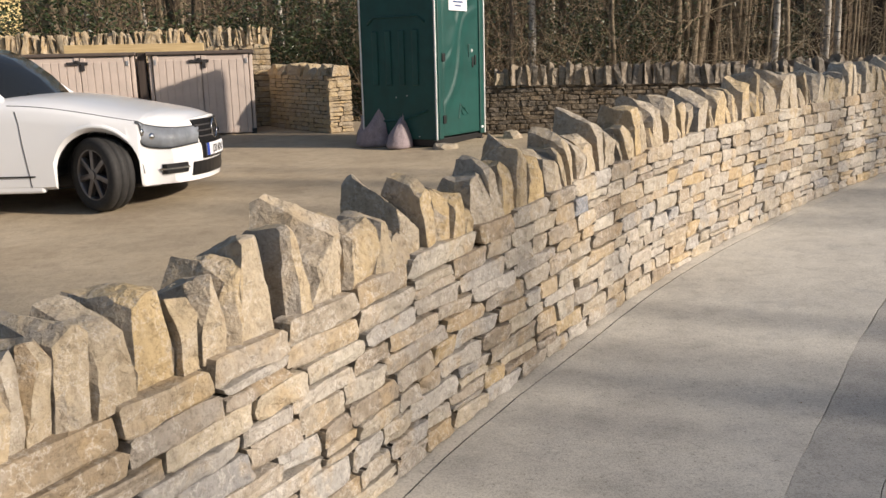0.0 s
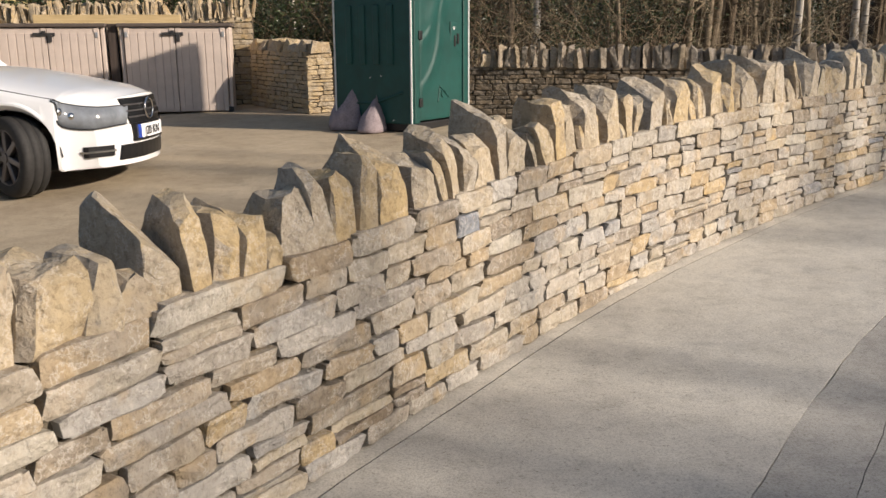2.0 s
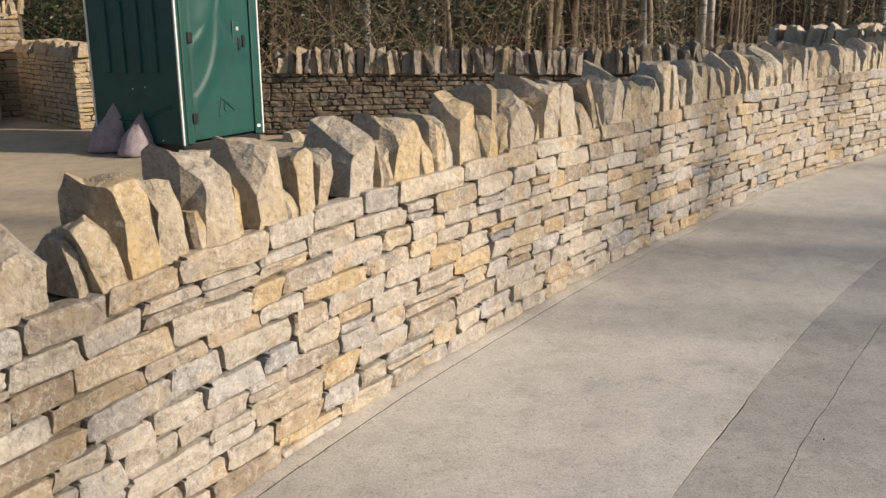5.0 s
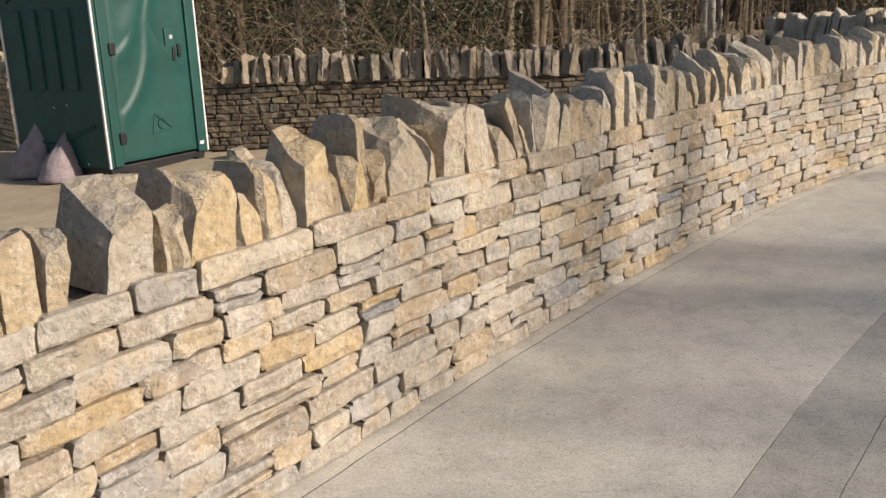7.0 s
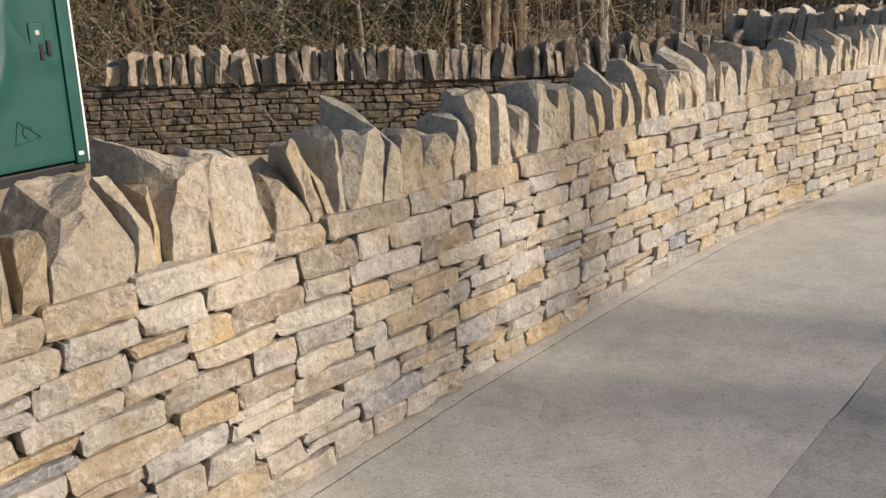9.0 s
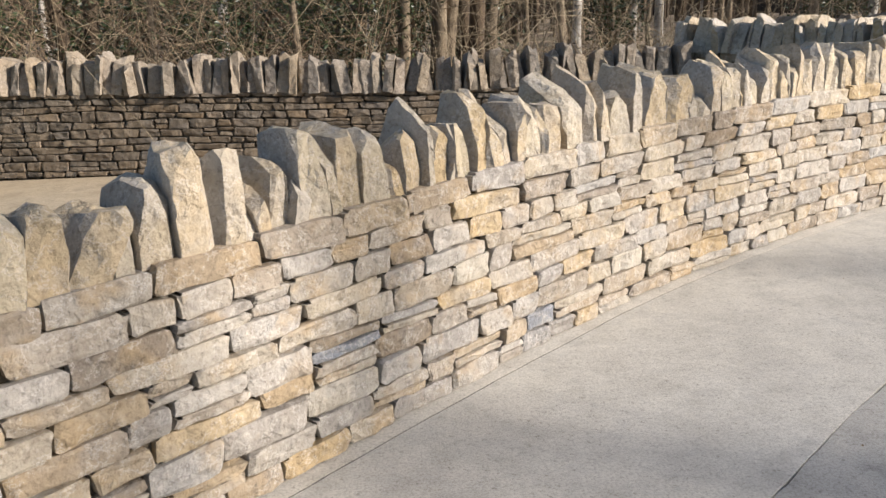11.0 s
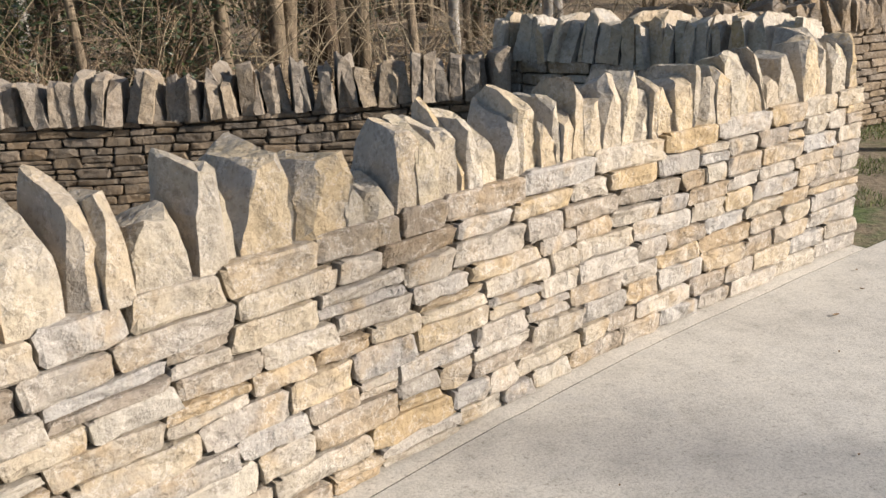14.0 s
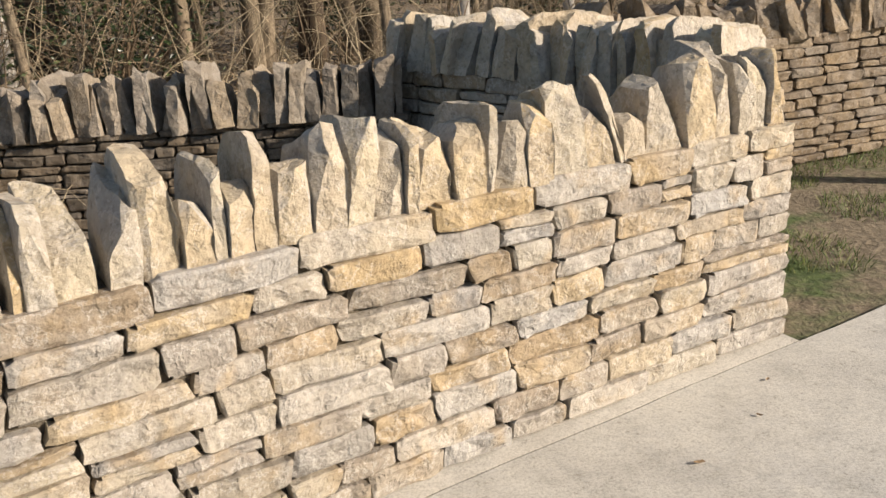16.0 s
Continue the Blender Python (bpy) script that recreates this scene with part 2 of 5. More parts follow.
def plain(name, color, rough=0.6, metal=0.0, vary=0.15, scale=12.0, bump=0.1, dist=0.003):
    """A paint, plastic, metal or rubber with slight blotches and relief."""
    k = Mat(name, rough, metal)
    v = k.coords()
    n = k.noise(v, scale, 5.0)
    lo = tuple(c * (1 - vary) for c in color)
    hi = tuple(min(1, c * (1 + vary)) for c in color)
    return k.done(k.ramp(n, [(0.3, lo), (0.7, hi)]), k.bump(k.noise(v, scale * 6), bump, dist))


def wood_material(name, a, b, axis=(2, 40, 40)):
    k = Mat(name, 0.75)
    v = k.coords("Object", axis)
    n = k.noise(v, 1.0, 6.0, 0.6)
    col = k.ramp(n, [(0.3, a), (0.65, b)])
    return k.done(col, k.bump(n, 0.3, 0.004))


def bark_material(name, dark, light, bands=None):
    k = Mat(name, 0.95)
    info = k.n.new("ShaderNodeObjectInfo")
    v = k.coords("Object", (6, 6, 1.6))
    n = k.noise(v, 3.5, 8.0, 0.72)
    col = k.ramp(n, [(0.38, dark), (0.62, light)])
    if bands:
        b = k.noise(k.coords("Object", (2, 2, 9)), 1.6, 4.0, 0.7)
        col = k.mix(k.ramp(b, [(0.58, (0, 0, 0)), (0.64, (1, 1, 1))]), col, bands)
    patch = k.noise(k.coords("Object", (1, 1, 0.5)), 3.0, 6.0, 0.7)
    col = k.mix(0.75, col, k.ramp(patch, [(0.4, (0.42, 0.42, 0.40)), (0.56, (1, 1, 1))]), "MULTIPLY")
    tint = k.ramp(info.outputs["Random"], [(0, (0.7, 0.68, 0.66)), (1, (1, 1, 1))])
    col = k.mix(1.0, col, tint, "MULTIPLY")
    return k.done(col, k.bump(n, 0.7, 0.02))


BARK = bark_material("bark", (0.07, 0.052, 0.036), (0.23, 0.17, 0.11))
BARK_PALE = bark_material("pale_bark", (0.15, 0.115, 0.08), (0.40, 0.32, 0.22))
BIRCH = bark_material("birch_bark", (0.50, 0.46, 0.40), (0.72, 0.68, 0.62), (0.06, 0.05, 0.045))
TWIG = bark_material("twig", (0.120, 0.084, 0.054), (0.312, 0.228, 0.144))
TWIG_PALE = bark_material("pale_twig", (0.26, 0.20, 0.12), (0.52, 0.43, 0.29))


def leaf_material(name, palette, rough=0.5):
    k = Mat(name, rough)
    geo = k.n.new("ShaderNodeNewGeometry")
    col = k.ramp(geo.outputs["Random Per Island"], palette)
    k.bsdf.inputs["Subsurface Weight"].default_value = 0.0
    return k.done(col)


EVERGREEN = leaf_material("evergreen_leaf", [(0, (0.012, 0.024, 0.008)), (0.6, (0.03, 0.05, 0.015)), (1, (0.08, 0.095, 0.035))], 0.4)
DRY_LEAF = leaf_material("dry_leaf", [(0, (0.144, 0.090, 0.048)), (0.5, (0.336, 0.228, 0.120)), (1, (0.624, 0.492, 0.324))], 0.7)
GRASS = leaf_material("grass", [(0, (0.06, 0.11, 0.02)), (0.5, (0.12, 0.18, 0.04)), (1, (0.26, 0.25, 0.09))], 0.6)


def litter_material():
    k = Mat("leaf_litter", 1.0)
    v = k.coords()
    n = k.noise(v, 0.5, 5.0)
    f = k.noise(v, 14.0, 6.0, 0.7)
    col = k.ramp(f, [(0.3, (0.085, 0.062, 0.04)), (0.5, (0.26, 0.19, 0.118)), (0.64, (0.50, 0.385, 0.255))])
    col = k.mix(k.ramp(n, [(0.5, (0, 0, 0)), (0.66, (0.6, 0.6, 0.6))]), col, (0.05, 0.055, 0.022))
    return k.done(col, k.bump(f, 0.9, 0.05))


LITTER = litter_material()


def lawn_material():
    k = Mat("lawn_soil", 1.0)
    v = k.coords()
    n = k.noise(v, 1.6, 6.0, 0.65)
    f = k.noise(v, 30.0, 5.0)
    a = k.ramp(f, [(0.3, (0.04, 0.065, 0.02)), (0.7, (0.11, 0.15, 0.045))])
    b = k.ramp(f, [(0.3, (0.11, 0.085, 0.055)), (0.7, (0.28, 0.225, 0.15))])
    return k.done(k.mix(k.ramp(n, [(0.38, (0, 0, 0)), (0.52, (1, 1, 1))]), a, b), k.bump(f, 0.8, 0.02))


LAWN = lawn_material()

# ---- the line of the road wall ----
LINE = [(-3.123, -4.111), (-2.202, -1.809), (-1.249, 0.447), (-0.173, 2.536), (0.415, 3.501), (1.309, 4.827), (2.358, 6.078), (3.377, 7.135), (4.815, 8.453),
        (6.001, 9.304), (6.955, 9.864), (7.579, 10.21), (8.58, 10.741), (10.983, 11.842), (15.985, 13.642)]


class Path:
    """A smooth line on the ground, by length along it."""

    def __init__(self, pts, smooth=True):
        p = [Vector(q) for q in pts]
        out = []
        for i in range(len(p) - 1):
            a, b, c, d = p[max(i - 1, 0)], p[i], p[i + 1], p[min(i + 2, len(p) - 1)]
            n = 24 if smooth else 1
            for j in range(n):
                t = j / n
                if smooth:
                    out.append(0.5 * (2 * b + (c - a) * t + (2 * a - 5 * b + 4 * c - d) * t * t + (3 * b - a - 3 * c + d) * t ** 3))
                else:
                    out.append(b.copy())
        out.append(p[-1])
        self.p = out
        self.s = [0.0]
        for a, b in zip(out, out[1:]):
            self.s.append(self.s[-1] + (b - a).length)
        self.length = self.s[-1]

    def at(self, s):
        """Place, direction and normal (to the right of the direction)."""
        i = max(0, min(int(np.searchsorted(self.s, s)) - 1, len(self.p) - 2))
        a, b = self.p[i], self.p[i + 1]
        d = (b - a).normalized()
        q = a + d * (s - self.s[i])
        return q, d, Vector((d.y, -d.x))

    def nearest(self, x, y):
        v = Vector((x, y))
        return self.s[min(range(len(self.p)), key=lambda i: (self.p[i] - v).length)]


ROAD_LINE = Path(LINE)
WALL_START = ROAD_LINE.nearest(-2.2, -1.81)
WALL_END = ROAD_LINE.nearest(7.58, 10.21)


# ---- ground ----
def strip(line, s0, s1, o0, o1, dz, step=0.12, wob=0.0, thick=0.08, rows=1):
    """A slab between two offsets from a line, with an uneven edge and its own thickness."""
    n = max(2, int((s1 - s0) / step))
    v, f = [], []
    cols = rows + 1
    for i in range(n + 1):
        s = s0 + (s1 - s0) * i / n
        q, d, nn = line.at(s)
        w0, w1 = (wob * (noise.noise(Vector((s * 2.5, round(o * 10) * 7.7, 0))) + 0.6 * noise.noise(Vector((s * 9, round(o * 10) * 3.3, 5)))) for o in (o0, o1))
        for j in range(cols):
            o = o0 + (o1 - o0) * j / rows + (w0 if j == 0 else w1 if j == rows else 0)
            p = q + nn * o
            v.append((p.x, p.y, gz(p.x, p.y) + dz))
    m = len(v)
    v += [(x, y, z - thick) for x, y, z in v]
    for i in range(n):
        for j in range(rows):
            a = i * cols + j
            f.append((a, a + 1, a + cols + 1, a + cols)[::-1])
        a, b = i * cols, i * cols + rows
        f.append((a, a + cols, a + cols + m, a + m)[::-1])
        f.append((b, b + m, b + cols + m, b + cols)[::-1])
    return v, f


def ground_sheet():
    xs = [-3000, -800, -200, -60] + [-30 + 0.75 * i for i in range(94)] + [60, 200, 800, 3000]
    ys = [-3000, -800, -200, -60] + [-14 + 0.75 * i for i in range(94)] + [90, 200, 800, 3000]
    v, f = [], []
    for y in ys:
        for x in xs:
            far = max(0.0, y - 13.0)
            z = gz(x, y) - 0.06
            if far > 0 and y < 100:
                z += 0.35 * noise.noise(Vector((x * 0.16, y * 0.16, 2.0))) * min(1, far / 6)
            v.append((x, y, z))
    n = len(xs)
    for j in range(len(ys) - 1):
        for i in range(n - 1):
            a = j * n + i
            f.append((a, a + 1, a + n + 1, a + n))
    return v, f


ground = part("ground", ground_sheet(), LITTER, smooth=True)
tagged(ground, "brown leaf litter and soil ground of a bare wood", "ground", kind="structure")

road = part("road", strip(ROAD_LINE, 0, ROAD_LINE.length, 0.066, 1.100, 0.0, wob=0.006, rows=4, step=0.06), ROAD)
tagged(road, "pale brushed concrete road slab beside the stone wall", "road", kind="structure")
road_strip = part("road_strip", strip(ROAD_LINE, 0, ROAD_LINE.length, 1.104, 1.342, -0.0015, wob=0.012, step=0.06), ROAD_OLD)
tagged(road_strip, "narrow darker concrete strip along a cracked joint", "road", kind="structure")
road_old = part("road_outer", strip(ROAD_LINE, 0, ROAD_LINE.length, 1.345, 7.0, -0.002, wob=0.012, step=0.06, rows=6), ROAD_OLD)
tagged(road_old, "older stained grey concrete road surface", "road", kind="structure")


def yard_sheet():
    v, f = [], []
    ys = [-4.0 + 0.3 * i for i in range(63)]
    for y in ys:
        if y <= 10.0:
            x1 = min(ROAD_LINE.p, key=lambda q: abs(q.y - y)).x - 0.08
        elif y <= 11.6:
            x1 = 6.6
        else:
            x1 = 0.6
        for j in range(13):
            x = -16 + (x1 + 16) * j / 12
            v.append((x, y, gz(x, y) - 0.004 + 0.01 * noise.noise(Vector((x, y, 0)) * 0.5)))
    for i in range(len(ys) - 1):
        for j in range(12):
            a = i * 13 + j
            f.append((a, a + 1, a + 14, a + 13))
    return v, f


yard = part("yard", yard_sheet(), YARD, smooth=True)
tagged(yard, "sandy buff concrete yard behind the wall", "yard", kind="structure")
lawn = part("lawn", strip(ROAD_LINE, WALL_END + 0.0, ROAD_LINE.length, -3.2, 0.045, -0.018, rows=8, step=0.3), LAWN)
tagged(lawn, "patchy grass and bare soil beside the road edge", "lawn", kind="structure")
haunch = part("trim", strip(ROAD_LINE, WALL_START, WALL_END, -0.06, 0.056, -0.004, wob=0.006, step=0.09), MORTAR)
tagged(haunch, "thin mortar fillet at the foot of the wall", "trim", kind="structure")


# ---- dry stone walls ----
def level(s):
    """Height of the road wall's top bed along its length."""
    return float(np.interp(s, [6.6, 8.2, 9.2, 10.4, 11.6, 12.7, 14.0, 18.4], [0.665, 0.69, 0.722, 0.748, 0.75, 0.733, 0.74, 0.737]))


def flat(s):
    return 1.0


def road_rise(s):
    return level(s) / 0.71


def road_rise_back(s):
    return level(WALL_END - s) / 0.71


def far_rise(s):
    """The old wall sinks towards its corner."""
    return float(np.interp(s, [0.0, 1.5, 4.2, 6.3], [1.02, 0.99, 0.88, 0.90]))


def stone_mesh(rng, L, za0, za1, zb0, zb1, depth, rough):
    """One squared rubble stone: a split face with a few planes, chipped arrises and sides that run into the wall. Low edge za0..za1, top edge zb0..zb1."""
    nx = 6 if L > 0.16 else 4
    nz = 4
    v, f = [], []
    tilt = rng.uniform(-0.035, 0.035)
    lean = rng.uniform(-0.10, 0.10)
    c0 = [rng.uniform(0.008, 0.028) if rng.random() < 0.4 else rng.uniform(0.002, 0.008) for _ in range(4)]
    lx0, lx1 = rng.uniform(-0.009, 0.009), rng.uniform(-0.009, 0.009)
    seedv = Vector((rng.uniform(0, 99), rng.uniform(0, 99), rng.uniform(0, 99)))
    us = [0.0] + [0.06] + [(i + rng.uniform(-0.2, 0.2)) / (nx - 2) for i in range(1, nx - 2)] + [0.94] + [1.0]
    ws = [0.0, 0.12] + [0.5 + rng.uniform(-0.12, 0.12)] + [0.88, 1.0]
    for j, w in enumerate(ws):
        for i, u in enumerate(us):
            x = (u - 0.5) * L
            z = (za0 + (za1 - za0) * u) * (1 - w) + (zb0 + (zb1 - zb0) * u) * w
            y = x * tilt + (w - 0.5) * 0.08 * lean
            y -= rough * (1.2 * noise.noise(Vector((x * 14, z * 20, 0)) + seedv) + 0.7 * noise.noise(Vector((x * 45, z * 45, 7)) + seedv))
            if i in (0, nx) or j in (0, nz):
                y += rng.uniform(0.001, 0.006)
                x += rng.uniform(-0.003, 0.003)
                z += rng.uniform(-0.0025, 0.0025)
            if i <= 1:
                x += lx0 * (w - 0.5) * 2
            if i >= nx - 1:
                x += lx1 * (w - 0.5) * 2
            if i in (0, nx) and j in (0, nz):
                c = c0[(i > 0) * 2 + (j > 0)]
                x += c if i == 0 else -c
                z += 0.55 * c if j == 0 else -0.55 * c
                y += c * 0.5
            v.append((x, y, z))
    ring = [i for i in range(nx + 1)] + [(j * (nx + 1) + nx) for j in range(1, nz + 1)]
    ring += [nz * (nx + 1) + i for i in range(nx - 1, -1, -1)] + [j * (nx + 1) for j in range(nz - 1, 0, -1)]
    for j in range(nz):
        for i in range(nx):
            a = j * (nx + 1) + i
            b, c, d = a + 1, a + nx + 2, a + nx + 1
            if rng.random() < 0.5:
                f += [(a, b, c), (a, c, d)]
            else:
                f += [(a, b, d), (b, c, d)]
    base = len(v)
    for r in ring:
        x, y, z = v[r]
        v.append((x * 0.98, depth, z))
    n = len(ring)
    for k in range(n):
        k2 = (k + 1) % n
        f.append((ring[k2], ring[k], base + k, base + k2))
    return v, f


def coping_mesh(rng, w, h, d, cuts=5):
    """One rough slab on edge: a block with its corners broken off, faces slightly uneven."""
    bm = bmesh.new()
    bmesh.ops.create_cube(bm, size=1)
    tw, td = rng.uniform(0.72, 1.0), rng.uniform(0.75, 1.0)
    bw = rng.uniform(0.76, 1.0)
    sh, sd = rng.uniform(-0.22, 0.22) * w, rng.uniform(-0.05, 0.14) * d
    slope = rng.uniform(-0.22, 0.22) * h
    back = rng.uniform(-0.05, 0.25) * h
    for q in bm.verts:
        top = q.co.z > 0
        rear = q.co.y > 0
        right = q.co.x > 0
        q.co = Vector((q.co.x * w * (tw if top else bw) + (sh if top else 0) + rng.uniform(-0.07, 0.07) * w,
                       q.co.y * d * (td if top else 1) + (sd if top else 0) + rng.uniform(-0.025, 0.025),
                       ((h - (back if rear else 0) + (slope if right else -slope) * 0.5 + rng.uniform(-0.06, 0.04) * h) if top else 0)))
    for i in range(cuts + 2):
        sx, sy = rng.choice((-1, 1)), rng.choice((-1, -1, 1))
        big = i == 0 and rng.random() < 0.55
        side = rng.random() < 0.4
        nrm = Vector((sx * (rng.uniform(0.5, 1.0) if side else rng.uniform(0.0, 0.35)), sy * rng.uniform(0.15, 0.9), rng.uniform(0.2, 1.0) if rng.random() < 0.8 else 0.05)).normalized()
        far = max(q.co.dot(nrm) for q in bm.verts)
        co = nrm * (far - ((rng.uniform(0.25, 0.5) if big else rng.uniform(0.05, 0.2)) * (w if side else 0.11)))
        r = bmesh.ops.bisect_plane(bm, geom=bm.verts[:] + bm.edges[:] + bm.faces[:], plane_co=co, plane_no=nrm, clear_outer=True)
        es = [e for e in r["geom_cut"] if isinstance(e, bmesh.types.BMEdge) and e.is_valid]
        if es:
            bmesh.ops.edgeloop_fill(bm, edges=es)
    bmesh.ops.triangulate(bm, faces=bm.faces[:])
    for cut in (0.09, 0.06, 0.05):
        long = [e for e in bm.edges if e.calc_length() > cut]
        if long:
            bmesh.ops.subdivide_edges(bm, edges=long, cuts=1)
            bmesh.ops.triangulate(bm, faces=bm.faces[:])
    o = Vector((rng.uniform(0, 50), rng.uniform(0, 50), rng.uniform(0, 50)))
    for q in bm.verts:
        k = 0.0065 if q.co.z > 0.015 else 0.003
        q.co += k * noise.noise_vector(q.co * 17 + o) + 0.8 * k * noise.noise_vector(q.co * 45 + o)
    bmesh.ops.recalc_face_normals(bm, faces=bm.faces[:])
    return bm


def slab_mesh(rng, w, hf, lf, hr, lr, d):
    """A quarried slab on edge: flat split sides, a rough broken front, a ridge that runs from the front's top to the rear's."""
    bm = bmesh.new()
    rings = []
    hm = (hf + hr) / 2 + rng.uniform(-0.01, 0.018)
    lm = (lf + lr) / 2
    taper = rng.uniform(0.62, 0.92)
    flare = rng.uniform(0.9, 1.1)
    twist = rng.uniform(-0.02, 0.02)
    for y, h, le, tw in ((0.0, hf, lf, taper), (d * rng.uniform(0.35, 0.6), hm, lm, taper * rng.uniform(0.85, 1.05)), (d, hr, lr, taper * rng.uniform(0.6, 0.95))):
        back = rng.uniform(0.0, 0.03) if y == 0.0 else -rng.uniform(0.0, 0.05) if y == d else 0.0
        slope = rng.uniform(-0.3, 0.3) * w
        b = twist * (y / d)
        rings.append([bm.verts.new(p) for p in (
            (-w * 0.5 * flare + b, y + rng.uniform(-0.012, 0.012), -0.012), (le * 0.45 - w * 0.5 * rng.uniform(0.86, 1.06) + b, y + back * 0.4 + rng.uniform(-0.012, 0.008), h * rng.uniform(0.4, 0.6)),
            (le - w * 0.5 * tw + b, y + back, h - slope * 0.5), (le + w * 0.5 * tw + b, y + back + rng.uniform(-0.01, 0.01), h + slope * 0.5),
            (le * 0.45 + w * 0.5 * rng.uniform(0.86, 1.06) + b, y + back * 0.4 + rng.uniform(-0.012, 0.008), h * rng.uniform(0.4, 0.6)), (w * 0.5 * flare + b, y + rng.uniform(-0.012, 0.012), -0.012))])
    n = 6
    for a, b in zip(rings, rings[1:]):
        for k in range(n):
            bm.faces.new((a[k], a[(k + 1) % n], b[(k + 1) % n], b[k]))
    bm.faces.new(rings[0][::-1])
    bm.faces.new(rings[-1])
    bmesh.ops.triangulate(bm, faces=bm.faces[:])
    bmesh.ops.recalc_face_normals(bm, faces=bm.faces[:])
    for i in range(6):
        nrm = Vector((rng.choice((-1, 1)) * rng.uniform(0.1, 0.9), rng.choice((-1, -1, -1, 1)) * rng.uniform(0.15, 0.9), rng.uniform(0.0, 0.9))).normalized()
        far = max(q.co.dot(nrm) for q in bm.verts)
        r = bmesh.ops.bisect_plane(bm, geom=bm.verts[:] + bm.edges[:] + bm.faces[:], plane_co=nrm * (far - rng.uniform(0.006, 0.026)), plane_no=nrm, clear_outer=True)
        es = [e for e in r["geom_cut"] if isinstance(e, bmesh.types.BMEdge) and e.is_valid]
        if es:
            bmesh.ops.edgeloop_fill(bm, edges=es)
    bmesh.ops.triangulate(bm, faces=bm.faces[:])
    for cut in (0.1, 0.06, 0.042, 0.034):
        long = [e for e in bm.edges if e.calc_length() > cut]
        if long:
            bmesh.ops.subdivide_edges(bm, edges=long, cuts=1)
            bmesh.ops.triangulate(bm, faces=bm.faces[:])
    o = Vector((rng.uniform(0, 50), rng.uniform(0, 50), rng.uniform(0, 50)))
    bm.normal_update()
    for q in bm.verts:
        k = 0.002 + 0.0065 * (1 - abs(q.normal.x)) if q.co.z > 0.01 else 0.002
        q.co += k * noise.noise_vector(q.co * 15 + o) + 0.7 * k * noise.noise_vector(q.co * 38 + o)
    bmesh.ops.recalc_face_normals(bm, faces=bm.faces[:])
    return bm


def set_coping(wall, line, rows, seed, material):
    """Slabs set side by side on the top bed, each with its own size and lean."""
    rng = random.Random(seed)
    for s, w, hf, lf, hr, lr in rows:
        q, _, _ = line.at(s)
        d = rng.uniform(0.20, 0.27)
        bm = slab_mesh(rng, w / 100 * 0.95, hf / 100, lf / 100, hr / 100, lr / 100 * (0.25 if lr > 0 else 0.5), d)
        ob = part("coping_stone", bm, material, wall)
        ob.matrix_world = frame_at(line, s, -0.045 + rng.uniform(-0.015, 0.01), gz(q.x, q.y) + level(s))


def frame_at(line, s, off, z):
    q, d, n = line.at(s)
    p = q + n * off
    m = Matrix(((d.x, -n.x, 0, p.x), (d.y, -n.y, 0, p.y), (0, 0, 1, z), (0, 0, 0, 1)))
    return m


def wall_core(name, line, s0, s1, height, thick, batter, label, rise=flat):
    v, f = [], []
    n = max(1, int((s1 - s0) / 0.25))
    for i in range(n + 1):
        s = s0 + (s1 - s0) * i / n
        q, d, nn = line.at(s)
        g = gz(q.x, q.y)
        for o, z in ((-0.035, -0.06), (-0.035 - batter, height - 0.02), (-thick + 0.035 + batter, height - 0.02), (-thick + 0.035, -0.06)):
            p = q + nn * o
            v.append((p.x, p.y, g + z * (rise(s) if z > 0 else 1)))
    for i in range(n):
        for k in range(4):
            a, b = i * 4 + k, i * 4 + (k + 1) % 4
            f.append((a, b, b + 4, a + 4))
    f += [(3, 2, 1, 0), (n * 4, n * 4 + 1, n * 4 + 2, n * 4 + 3)]
    return tagged(part(name, (v, f), RUBBLE), label, "wall", kind="structure")


